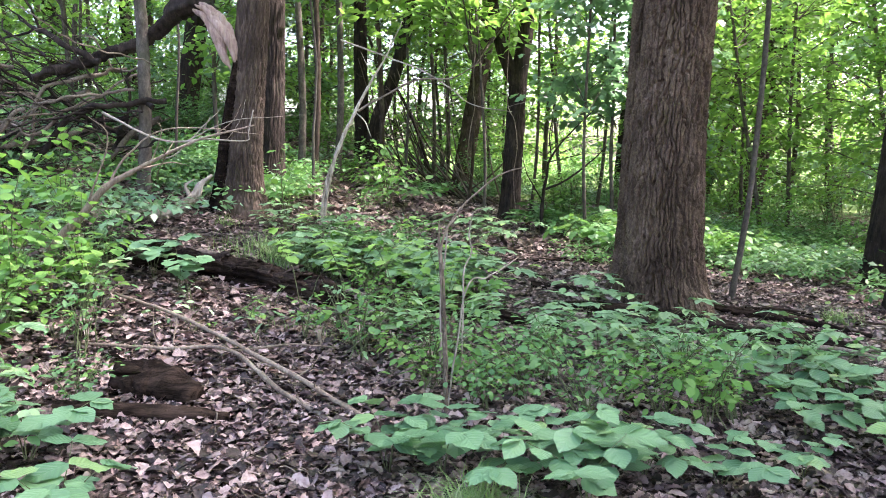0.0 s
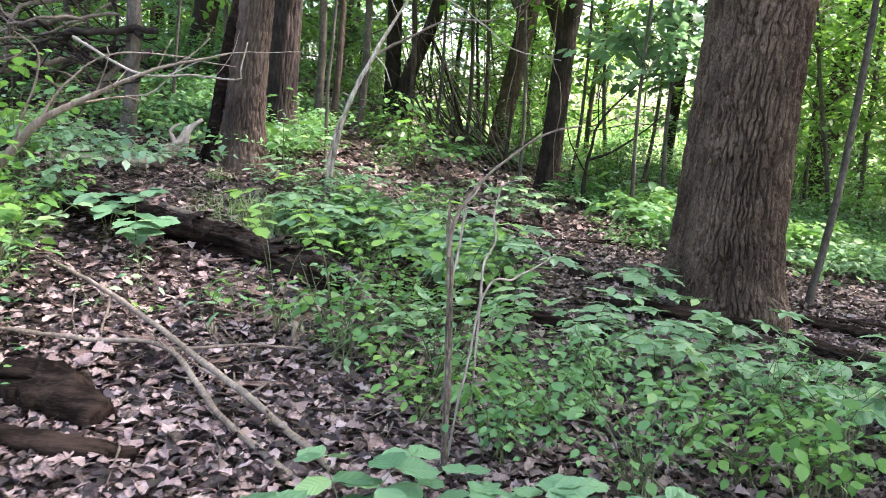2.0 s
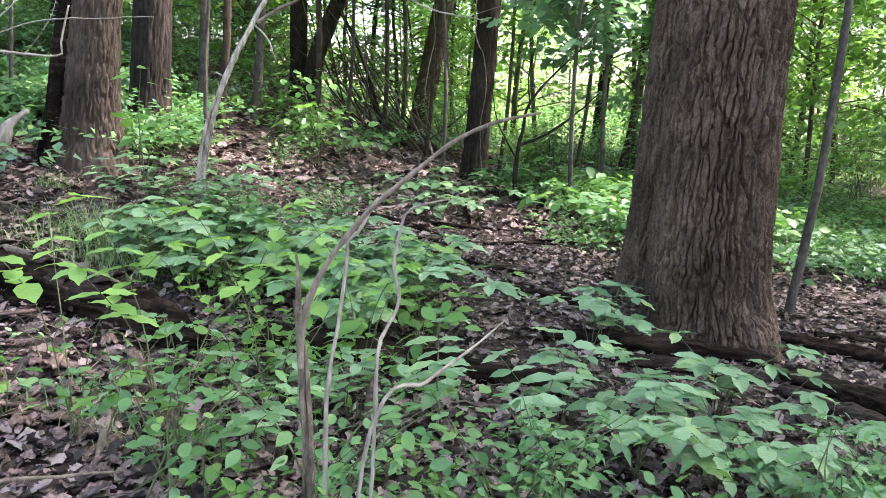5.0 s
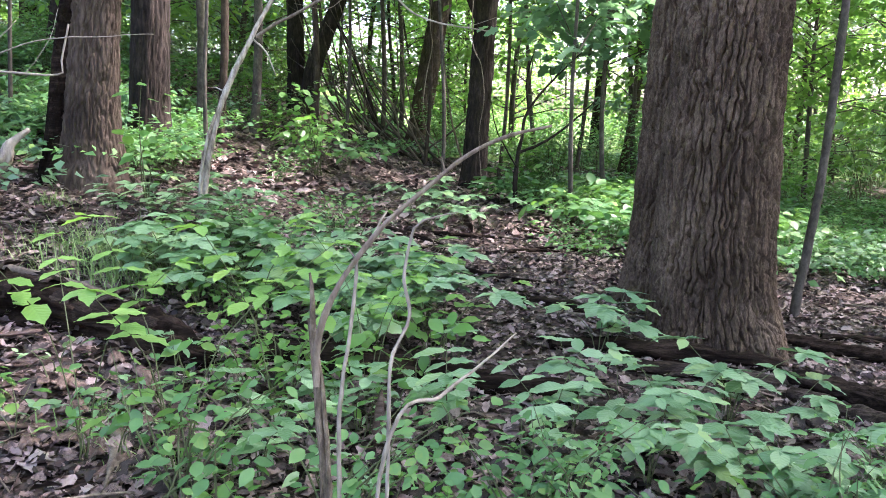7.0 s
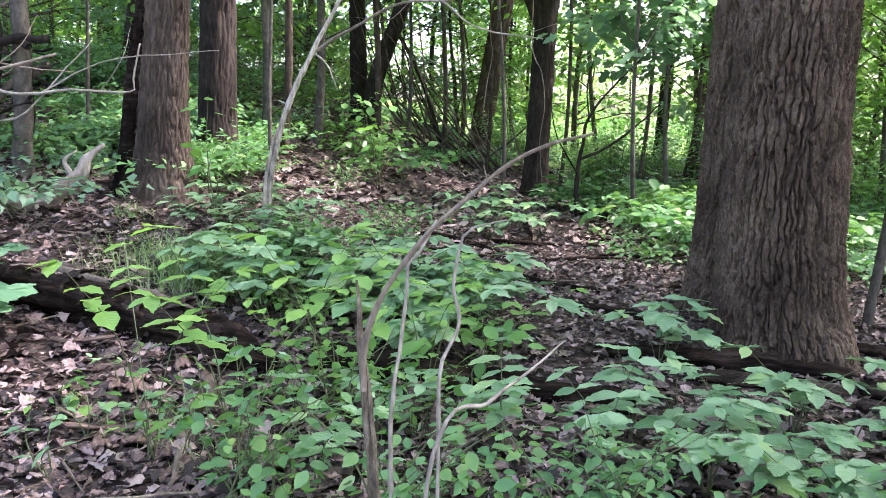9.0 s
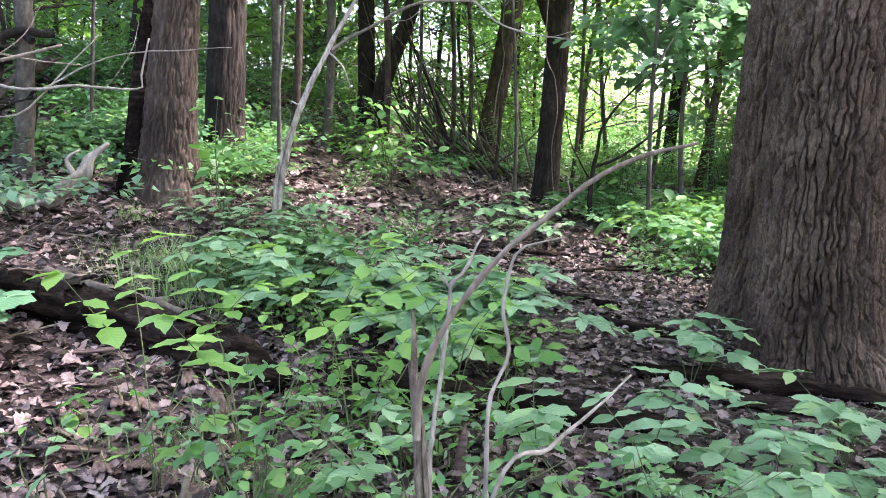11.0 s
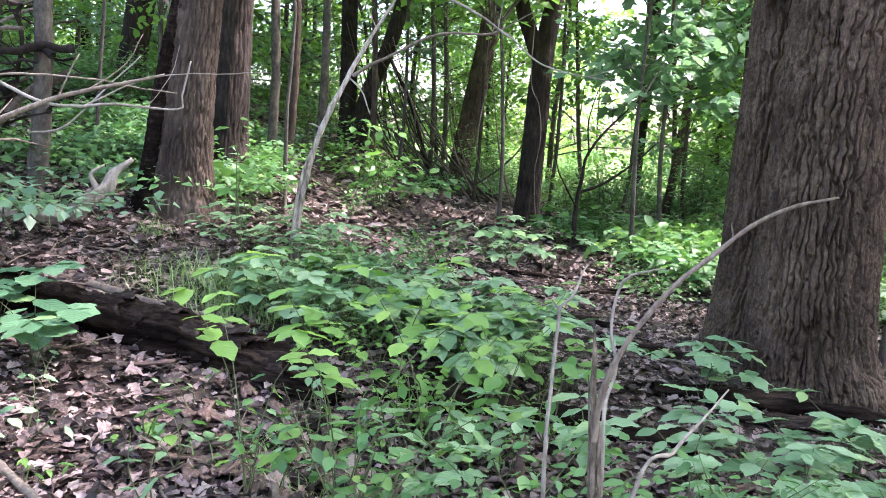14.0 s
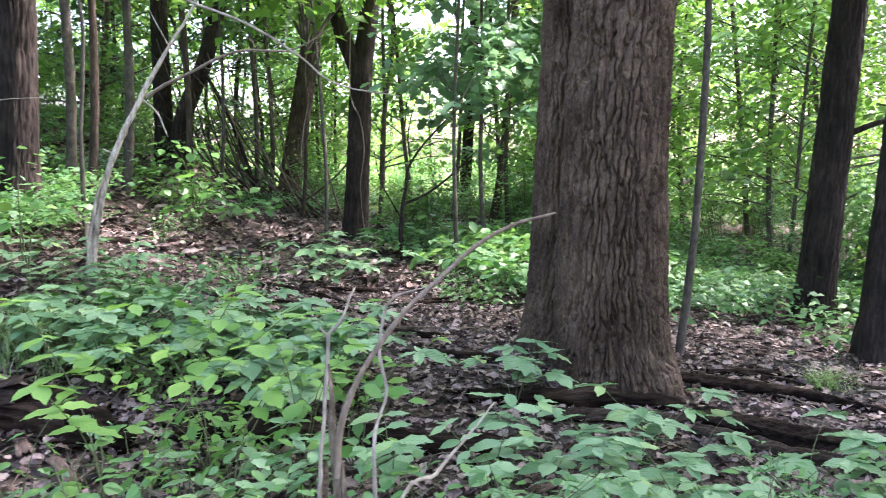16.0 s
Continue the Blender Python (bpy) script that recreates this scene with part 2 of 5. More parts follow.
def spline(points, step):
    """Points of a smooth curve through rows of x, y, z, radius."""
    p = np.asarray(points, float)
    p = np.vstack([2 * p[0] - p[1], p, 2 * p[-1] - p[-2]])
    out = []
    for i in range(1, len(p) - 2):
        k = max(1, int(np.linalg.norm(p[i + 1, :3] - p[i, :3]) / step))
        for s in np.arange(k) / k:
            a, b, c, d = p[i - 1:i + 3]
            out.append(0.5 * (2 * b + (c - a) * s + (2 * a - 5 * b + 4 * c - d) * s * s + (3 * b - a - 3 * c + d) * s ** 3))
    out.append(p[-2])
    out = np.array(out)
    out[:, 3] = np.maximum(out[:, 3], 0.0008)
    return out


def tube_data(points, sides=8, step=0.05, rough=0.0, seed=0, crook=0.0):
    """Vertices and quads of a tapered tube along a curve, its ends closed; rough: relief as a share of the radius."""
    c = spline(points, step)
    if crook:
        for row in c[1:-1]:
            v = noise.noise_vector((row[0] * 5 + seed, row[1] * 5, row[2] * 5))
            w = noise.noise_vector((row[0] * 17, row[1] * 17 + seed, row[2] * 17))
            row[:3] += np.array(v) * crook + np.array(w) * crook * 0.45
            row[3] *= 1 + 0.22 * noise.noise((row[0] * 21, row[1] * 21 + seed, row[2] * 21))
    n = len(c)
    tan = np.gradient(c[:, :3], axis=0)
    tan /= np.linalg.norm(tan, axis=1)[:, None] + 1e-9
    ref = np.array([1.0, 0, 0]) if abs(tan[:, 0]).mean() < 0.7 else np.array([0, 0, 1.0])
    u = np.cross(tan, ref)
    u /= np.linalg.norm(u, axis=1)[:, None] + 1e-9
    w = np.cross(tan, u)
    ang = np.arange(sides) * 2 * np.pi / sides
    rad = np.repeat(c[:, 3][:, None], sides, 1)
    if rough:
        for i in range(n):
            for j in range(sides):
                x, y, z = c[i, :3]
                ca, sa, along = math.cos(ang[j]), math.sin(ang[j]), x * 1.5 + y + z
                rad[i, j] *= 1 + rough * noise.noise((ca * 1.6 + seed, sa * 1.6, along * 3)) + 0.75 * rough * noise.noise((ca * 5.5, sa * 5.5 + seed, along * 1.4)) + 0.4 * rough * noise.noise((ca * 3 + seed, sa * 3, along * 22))
    v = c[:, None, :3] + rad[:, :, None] * (np.cos(ang)[None, :, None] * u[:, None] + np.sin(ang)[None, :, None] * w[:, None])
    v = v.reshape(-1, 3)
    i, j = np.meshgrid(np.arange(n - 1), np.arange(sides), indexing="ij")
    a, b = i * sides + j, i * sides + (j + 1) % sides
    f = np.stack([a, b, b + sides, a + sides], -1).reshape(-1, 4)
    half = sides // 2
    caps = []
    for base in (0, (n - 1) * sides):
        for q in range(half - 1):
            caps.append((base + q, base + q + 1, base + sides - 2 - q, base + sides - 1 - q))
    return v, np.vstack([f, np.array(caps, int).reshape(-1, 4)])


def joined(sets):
    vs, fs, o = [], [], 0
    for v, f in sets:
        vs.append(v)
        fs.append(np.asarray(f) + o)
        o += len(v)
    return np.vstack(vs), np.vstack(fs)


def tubes(name, paths, mat, sides=6, step=0.08, rough=0.0, crook=0.0):
    return fast_mesh(name, *joined([tube_data(p, sides, step, rough, i, crook) for i, p in enumerate(paths)]), mat)


# Leaf outlines, of quads: x across, y along, z up; one leaf long.
def leaf_template(width, fold=0.1, droop=0.12, detail=True, teeth=0.0):
    if not detail:
        v = np.array([(0, 0, 0), (width / 2, 0.45, fold * 0.5), (0, 1, -droop), (-width / 2, 0.45, fold * 0.5)], float)
        return v, np.array([(0, 1, 2, 3)])
    ys = [0.0, 0.1, 0.27, 0.47, 0.66, 0.82, 0.93, 1.0]
    ws = [0.02, 0.25, 0.44, 0.5, 0.41, 0.23, 0.08, 0.002]
    v = []
    for k, (y, w) in enumerate(zip(ys, ws)):
        z = -droop * y * y
        wave = 0.018 * (-1) ** k
        v += [(-w * width * (1 + teeth * (-1) ** k), y, z + fold * w + wave), (0, y, z), (w * width * (1 + teeth * (-1) ** k), y, z + fold * w - wave)]
    f = []
    for i in range(len(ys) - 1):
        a = 3 * i
        f += [(a, a + 1, a + 4, a + 3), (a + 1, a + 2, a + 5, a + 4)]
    return np.array(v), np.array(f)


def lobed_template():
    """A five-lobed leaf, of quads round the middle."""
    out = [(0.0, 0.0), (0.3, 0.02), (0.26, 0.22), (0.58, 0.36), (0.3, 0.48), (0.34, 0.72), (0.0, 1.0),
           (-0.34, 0.72), (-0.3, 0.48), (-0.58, 0.36), (-0.26, 0.22), (-0.3, 0.02)]
    v = [(0, 0.4, 0)] + [(x, y, 0.06 * abs(x) - 0.12 * y * y) for x, y in out]
    f = [(0, 1 + i, 1 + (i + 1) % 12, 1 + (i + 2) % 12) for i in range(0, 12, 2)]
    return np.array(v), np.array(f)


def scatter_leaves(template, pos, heading, tilt, size, roll):
    """One leaf for each row: heading and tilt and roll in radians."""
    tv, tf = template
    n = len(pos)
    ch_, sh_, ct, st, cr, sr = np.cos(heading), np.sin(heading), np.cos(tilt), np.sin(tilt), np.cos(roll), np.sin(roll)
    along = np.stack([ch_ * ct, sh_ * ct, st], 1)
    side = np.stack([sh_, -ch_, 0 * ch_], 1)
    up = np.cross(side, along)
    side2 = side * cr[:, None] + up * sr[:, None]
    up2 = np.cross(side2, along)
    v = pos[:, None] + size[:, None, None] * (tv[None, :, :1] * side2[:, None] + tv[None, :, 1:2] * along[:, None] + tv[None, :, 2:] * up2[:, None])
    f = tf[None] + (np.arange(n) * len(tv))[:, None, None]
    return v.reshape(-1, 3), f.reshape(-1, tf.shape[1])


SIMPLE = leaf_template(0.62, detail=False)
OVATE = leaf_template(0.62)
BROAD = leaf_template(0.78, 0.07, 0.18)
NARROW = leaf_template(0.4, 0.12, 0.15)
LOBED = lobed_template()


# ---- ground ----
def height(x, y):
    x, y = np.asarray(x, float), np.asarray(y, float)
    low = np.log1p(np.exp(-np.clip(x, -30, 30) * 1.5)) / 1.5
    low = 3.5 * np.tanh(low / 3.5)
    yy = np.maximum(y, -3)
    yy = np.where(yy < 10, yy, 10 + 8 * (1 - np.exp(-np.maximum(yy - 10, 0) / 8)))
    return -0.063 - 0.076 * 8 * np.tanh(x / 8) + 0.034 * yy - 0.195 * low + 0.0462 * low * yy


def bumps(x, y):
    return 0.03 * noise.noise((x * 1.3, y * 1.3, 0)) + 0.012 * noise.noise((x * 6, y * 6, 3))


def gz(x, y):
    return float(height(x, y)) + bumps(x, y)


def ground_axis(a, b, fine, reach):
    inner = np.arange(a, b, fine)
    out = fine * 1.22 ** np.arange(1, 48)
    out = np.cumsum(out)
    out = out[out < reach]
    return np.concatenate([a - out[::-1], inner, b + out])


gx, gy = ground_axis(-7, 8, 0.09, 900), ground_axis(-1, 16, 0.09, 900)
XX, YY = np.meshgrid(gx, gy)
ZZ = height(XX, YY)
flat = [bumps(x, y) for x, y in zip(XX.ravel(), YY.ravel())]
gv = np.stack([XX.ravel(), YY.ravel(), ZZ.ravel() + np.array(flat)], 1)
ii, jj = np.meshgrid(np.arange(len(gy) - 1), np.arange(len(gx) - 1), indexing="ij")
k0 = ii * len(gx) + jj
gf = np.stack([k0, k0 + 1, k0 + 1 + len(gx), k0 + len(gx)], -1).reshape(-1, 4)
ground = tagged(new("ground", fast_mesh("ground", gv, gf, SOIL)), "dark forest soil under brown leaf litter", "ground", kind="structure")


# ---- trees ----
def ease(lo, hi, x):
    s = min(1.0, max(0.0, (x - lo) / (hi - lo)))
    return s * s * (3 - 2 * s)


def bark_trunk(points, sides, step, ridge, cell, tall, seed=0, flare=()):
    """A trunk whose bark is long plates between furrows: ridge is their depth, cell and tall their size in metres; flare: angle, width, reach of roots."""
    c = spline(points, step)
    n = len(c)
    ang = np.arange(sides) * 2 * np.pi / sides
    v = np.zeros((n, sides, 3))
    z0 = c[0, 2]
    for i in range(n):
        x, y, z, r = c[i]
        h = z - z0
        for j in range(sides):
            a = ang[j]
            ca, sa = math.cos(a), math.sin(a)
            px, py, pz = ca * r / cell + seed, sa * r / cell, z / tall
            bend = noise.noise((px * 0.3, py * 0.3, pz * 2.2))
            wob = noise.noise((px * 0.8, py * 0.8 + 5, pz * 6.0))
            slide = 0.4 * bend + 0.3 * wob + 0.13 * noise.noise((px * 2.6, py * 2.6, pz * 13))
            near = noise.voronoi((px - sa * slide, py + ca * slide, pz + 0.12 * wob))[0]
            edge = near[1] - near[0]
            plate = ease(0.01, 0.19, edge) * (0.85 + 0.3 * noise.noise((px * 0.6, py * 0.6, pz * 2.5)))
            plate -= 0.35 * ease(0.35, 0.5, noise.noise((px * 1.1, py * 1.1, pz * 9.0)))
            plate += 0.14 * noise.noise((px * 3, py * 3, pz * 9)) + 0.13 * noise.noise((px * 6, py * 6, pz * 24))
            big = 1 + 0.05 * noise.noise((ca * 1.6 + seed, sa * 1.6, z * 0.9))
            root = 0.0
            for fa, fw, fr in flare:
                da = (a - fa + math.pi) % (2 * math.pi) - math.pi
                root += fr * math.exp(-(da / fw) ** 2) * math.exp(-max(h, 0) / 0.16)
            rr = r * big + ridge * (plate - 0.75) + root
            v[i, j] = (x + ca * rr, y + sa * rr, z)
    i, j = np.meshgrid(np.arange(n - 1), np.arange(sides), indexing="ij")
    a, b = i * sides + j, i * sides + (j + 1) % sides
    return v.reshape(-1, 3), np.stack([a, b, b + sides, a + sides], -1).reshape(-1, 4)


def lean_path(base, top, r0, tall, taper=0.5, bend=0.0, sink=0.15, flare=1.35):
    """Rows from base towards top and on in that line to a height of tall metres; bend: sideways bow."""
    b, t = np.array(base, float), np.array(top, float)
    d = (t - b) / max(t[2] - b[2], 0.1)
    out = [(b[0], b[1], b[2] - sink, r0 * flare), (b[0] + d[0] * 0.12, b[1] + d[1] * 0.12, b[2] + 0.12, r0 * (1 + (flare - 1) * 0.45))]
    for h in (0.45, 1.2, 2.4, 4.0, 6.5, 10.0, 14.0, 18.0):
        if h > tall:
            break
        k = min(h, 4.0) + 0.5 * max(h - 4.0, 0)
        bow = bend * math.sin(h * 1.1)
        out.append((b[0] + d[0] * k + bow, b[1] + d[1] * k, b[2] + h, r0 * (1 - (1 - taper) * h / tall)))
    return out


def crown_data(rng, centre, radii, clumps, per, size, template, spread=0.55, flatness=0.35, fill=0.35):
    """Leaves in flat sprays round clump centres within an ellipsoid, more towards its rim."""
    d = rng.normal(size=(clumps, 3))
    d /= np.linalg.norm(d, axis=1)[:, None]
    rad = fill + (1 - fill) * rng.random(clumps) ** 0.6
    cc = np.array(centre) + d * rad[:, None] * np.array(radii)
    pos = np.repeat(cc, per, 0)
    n = len(pos)
    off = rng.normal(size=(n, 3)) * spread
    off[:, 2] *= flatness
    pos = pos + off
    head = np.arctan2(off[:, 1], off[:, 0]) + rng.normal(size=n) * 0.9
    tilt = rng.normal(size=n) * 0.35 - 0.25
    roll = rng.normal(size=n) * 0.4
    s = size * (0.55 + 0.8 * rng.random(n))
    return scatter_leaves(template, pos, head, tilt, s, roll), cc


rng = np.random.default_rng(7)


def limb_paths(start, ends, r, rng):
    out = []
    for e in ends:
        e = np.array(e)
        m = (np.array(start) + e) / 2 + rng.normal(size=3) * 0.25 + [0, 0, 0.25]
        out.append([(*start, r), (*m, r * 0.6), (*e, r * 0.2)])
    return out


def forest_tree(name, base, top, r0, tall, mat, label, sides=100, crown=True, bend=0.0, seed=1, flare=1.35, forks=(), taper=0.55, crown_r=(3.2, 3.2, 2.6), group="trees of the wood"):
    """Trunk with furrowed bark, limbs, and a crown of leaf sprays."""
    base = (base[0], base[1], gz(base[0], base[1]))
    t = thing(name, base, label, "tree", group)
    o = np.array(base)
    path = [(x - o[0], y - o[1], z - o[2], r) for x, y, z, r in lean_path(base, top, r0, tall, taper, bend, flare=flare)]
    part("trunk", fast_mesh("trunk", *bark_trunk(path, sides, 0.05 if sides > 90 else 0.08, r0 * 0.13, max(0.042, r0 * 0.2, 2 * math.pi * r0 * 5 / sides), max(0.26, r0 * 1.5), seed), mat), t)
    for rows in forks:
        part("limb", fast_mesh("limb", *tube_data([(x - o[0], y - o[1], z - o[2], r) for x, y, z, r in rows], 14, 0.1, 0.12, seed), mat), t)
    if crown:
        rg = np.random.default_rng(seed + 100)
        end = np.array(path[-1][:3])
        mid = end + [0, 0, 0.3]
        (v, f), cc = crown_data(rg, mid, crown_r, 46, 44, 0.2, SIMPLE, 0.6)
        paths = limb_paths(end - [0, 0, 1.4], cc[:14], max(0.02, r0 * 0.28), rg)
        if group == "saplings":
            for p in paths:
                part("limb", tubes("limb", [p], mat, 5, 0.4), t)
        else:
            part("branchwork", tubes("branchwork", paths, mat, 5, 0.4), t)
        part("crown", fast_mesh("crown", v, f, CROWN), t)
    return t


def trunk_rows(rows, mat, base, sides, step, ridge, cell, tall, seed, flare=()):
    o = np.array(base)
    rows = [(x - o[0], y - o[1], z - o[2], r) for x, y, z, r in rows]
    return fast_mesh("trunk", *bark_trunk(rows, sides, step, ridge, cell, tall, seed, flare), mat)


# The great oak: two stems grown together.
OX, OY = 2.12, 7.22
OZ = gz(OX, OY) - 0.03
oak = thing("oak_tree", (OX, OY, OZ), "massive oak with deeply furrowed bark and a second fused stem", "tree")
part("trunk", trunk_rows([(OX, OY, OZ - 0.12, 0.45), (OX, OY, OZ + 0.1, 0.42), (OX - 0.03, OY + 0.02, OZ + 0.45, 0.37), (OX - 0.03, OY + 0.05, OZ + 1.2, 0.34),
                          (OX + 0.03, OY + 0.1, OZ + 2.2, 0.32), (OX + 0.12, OY + 0.15, OZ + 3.4, 0.31)], OAK, (OX, OY, OZ), 720, 0.0105, 0.046, 0.042, 0.34, 3,
                         ((3.7, 0.3, 0.2), (5.25, 0.26, 0.14), (0.2, 0.4, 0.05), (4.5, 0.22, 0.12), (2.4, 0.4, 0.1))), oak)
part("trunk", trunk_rows([(OX + 0.12, OY + 0.15, OZ + 3.38, 0.312), (OX + 0.4, OY + 0.3, OZ + 6, 0.3), (OX + 0.7, OY + 0.5, OZ + 9.5, 0.25), (OX + 1.0, OY + 0.5, OZ + 14, 0.16)],
                        OAK, (OX, OY, OZ), 60, 0.06, 0.03, 0.08, 0.6, 3), oak)
part("second_trunk", trunk_rows([(OX - 0.02, OY + 0.82, OZ - 0.12, 0.42), (OX - 0.02, OY + 0.82, OZ + 0.12, 0.37), (OX - 0.01, OY + 0.84, OZ + 0.5, 0.31), (OX + 0.01, OY + 0.86, OZ + 1.3, 0.27),
                                 (OX + 0.04, OY + 0.9, OZ + 2.3, 0.25), (OX + 0.1, OY + 1.0, OZ + 3.5, 0.23)],
                                OAK, (OX, OY, OZ), 400, 0.014, 0.046, 0.042, 0.34, 9, ((3.3, 0.4, 0.1), (4.2, 0.4, 0.1))), oak)
part("second_trunk", trunk_rows([(OX + 0.1, OY + 1.0, OZ + 3.48, 0.232), (OX - 0.2, OY + 1.4, OZ + 6.5, 0.2), (OX - 0.8, OY + 2.0, OZ + 11, 0.12)], OAK, (OX, OY, OZ), 48, 0.08, 0.03, 0.05, 0.16, 9), oak)
(v_, f_), cc_ = crown_data(rng, (0.6, 0.4, 12.5), (5.2, 5.2, 3.4), 110, 46, 0.24, SIMPLE, 0.75)
part("crown", fast_mesh("crown", v_, f_, CROWN), oak)
part("branchwork", tubes("branchwork", limb_paths((0.8, 0.5, 9.5), cc_[:22], 0.1, rng), OAK, 6, 0.4), oak)

# The snapped tree: a standing trunk, its broken stem bent over with bare split wood.
AX, AY = -2.28, 8.8
AZ = gz(AX, AY)
snapped = thing("snapped_tree", (AX, AY, AZ), "brown-barked tree with a snapped stem bent over, bare split wood showing", "tree")
part("trunk", trunk_rows([(AX, AY, AZ - 0.15, 0.33), (AX, AY, AZ + 0.12, 0.265), (AX + 0.02, AY, AZ + 0.5, 0.22), (AX + 0.08, AY + 0.02, AZ + 1.2, 0.192), (AX + 0.17, AY + 0.05, AZ + 2.2, 0.178),
                          (AX + 0.28, AY + 0.1, AZ + 3.4, 0.165)], BROWN, (AX, AY, AZ), 260, 0.016, 0.022, 0.036, 0.26, 5, ((3.5, 0.4, 0.1), (5.4, 0.4, 0.08), (0.4, 0.4, 0.07))), snapped)
part("trunk", trunk_rows([(AX + 0.28, AY + 0.1, AZ + 3.38, 0.167), (AX + 0.4, AY + 0.2, AZ + 8, 0.12)], BROWN, (AX, AY, AZ), 40, 0.08, 0.02, 0.03, 0.14, 5), snapped)
# The trunk's dark fissured left side, built as a separate tapered piece.
part("dark_side", trunk_rows([(AX - 0.25, AY - 0.1, AZ - 0.12, 0.14), (AX - 0.19, AY - 0.1, AZ + 0.35, 0.095), (AX - 0.1, AY - 0.1, AZ + 1.0, 0.075), (AX + 0.0, AY - 0.1, AZ + 1.6, 0.045), (AX + 0.03, AY - 0.1, AZ + 1.75, 0.01)],
                             ROTTEN, (AX, AY, AZ), 60, 0.03, 0.02, 0.03, 0.16, 8, ((3.4, 0.4, 0.08),)), snapped)
rs = np.random.default_rng(4)
for k in range(11):
    # Splinters side by side along the bend, each ending raggedly.
    side, rise = rs.uniform(-0.1, 0.1), rs.uniform(-0.05, 0.05)
    a0, a1 = rs.uniform(0.0, 0.3), rs.uniform(0.75, 1.05)
    arc = [(0.02, 1.5), (-0.05, 1.75), (-0.15, 2.0), (-0.29, 2.2), (-0.48, 2.3)]
    rows = []
    for s in np.linspace(a0, a1, 6):
        u = min(s, 0.999) * 4
        q = int(u)
        x = arc[q][0] + (arc[q + 1][0] - arc[q][0]) * (u - q)
        z = arc[q][1] + (arc[q + 1][1] - arc[q][1]) * (u - q)
        wide = math.sin(min(1.0, 0.25 + s) * 2.4)
        rows.append((x + side * 0.75 * wide, -0.12 + rs.uniform(-0.02, 0.02) + abs(side) * 0.3, z + side * 0.6 * wide + rise * 0.5, 0.012 + 0.03 * wide))
    rows[0], rows[-1] = (*rows[0][:3], 0.004), (*rows[-1][:3], 0.006)
    part("splinter", fast_mesh("splinter", *tube_data(rows, 7, 0.03, 0.5, k, 0.02), SPLIT), snapped, "bare splintered pinkish wood")
part("bent_stem", fast_mesh("bent_stem", *tube_data([(-0.3, 0.0, 2.25, 0.07), (-0.48, 0.0, 2.3, 0.1), (-0.68, 0.05, 2.24, 0.11), (-0.88, 0.15, 2.1, 0.085), (-1.1, 0.2, 1.95, 0.07), (-1.6, 0.15, 1.75, 0.065), (-2.3, 0.0, 1.5, 0.05)], 18, 0.03, 0.4, 2, 0.03), DARK), snapped)
(v_, f_), cc_ = crown_data(rng, (0.4, 0.2, 9), (3, 3, 2.4), 44, 40, 0.2, SIMPLE, 0.6)
part("crown", fast_mesh("crown", v_, f_, CROWN), snapped)

T = forest_tree
T("dark_tree", (-2.3, 10.31, 1), (-2.3, 10.59, 2.6), 0.19, 11, DARK, "dark straight trunk with rough bark behind the snapped tree", seed=11, sides=150)
T("hillside_tree", (-4.53, 13.65, 1.9), (-4.4, 13.86, 3.1), 0.2, 12, DARK, "dark trunk up the slope", seed=12, crown_r=(1.6, 1.6, 1.6))
T("forked_tree", (-1.75, 16.88, 1.3), (-1.8, 17.28, 3.6), 0.16, 11, DARK, "dark tree with a stem bowed outwards from the base", seed=13, crown_r=(1.6, 1.6, 1.6),
  forks=([(-1.6, 16.8, 0.9, 0.2), (-1.55, 16.85, 1.5, 0.17), (-1.4, 16.95, 2.3, 0.15), (-1.05, 17.1, 3.2, 0.14), (-0.75, 17.3, 4.4, 0.13), (-0.2, 17.6, 7.5, 0.09)],))
T("leaning_tree", (0.45, 20.5, 0.9), (1.02, 20.9, 3.9), 0.26, 12, BROWN, "brown trunk leaning to one side", seed=14, crown_r=(1.8, 1.8, 1.8))
T("slender_tree", (1.19, 13.93, 0.3), (1.38, 14.4, 3.1), 0.185, 2.6, DARK, "dark trunk that forks above head height", seed=15, sides=120, crown=False, taper=0.85,
  forks=([(1.35, 14.3, 2.2, 0.12), (1.33, 14.36, 2.7, 0.125), (1.2, 14.44, 3.1, 0.12), (1.03, 14.5, 3.6, 0.11), (0.88, 14.6, 4.5, 0.1), (0.6, 14.9, 8, 0.06)], [(1.34, 14.27, 1.9, 0.15), (1.36, 14.34, 2.5, 0.155), (1.42, 14.42, 3.1, 0.15), (1.52, 14.5, 3.8, 0.14), (1.6, 14.6, 5.5, 0.12), (1.8, 14.9, 10, 0.08)]))
T("slim_tree", (4.85, 21.6, 0.2), (5.29, 22.3, 4.25), 0.15, 11, DARK, "slim dark trunk at the edge of the clearing", seed=16, crown_r=(1.8, 1.8, 1.8))
T("edge_tree", (6.9, 17.42, 0), (7.73, 18.03, 4.96), 0.24, 11, BROWN, "brown trunk leaning towards the clearing", seed=17, crown_r=(1.8, 1.8, 1.8))
T("right_tree", (5.22, 9.2, -0.1), (5.7, 9.5, 3.2), 0.19, 10, DARK, "dark leaning trunk beside the clearing", seed=18, sides=130, forks=([(5.48, 9.36, 1.7, 0.035), (5.9, 9.1, 1.9, 0.025), (6.4, 8.9, 1.85, 0.012)],))
T("right_tree", (4.72, 7.85, -0.1), (5.1, 8.05, 2.4), 0.15, 9, DARK, "dark leaning trunk beside the clearing", seed=19, sides=120)

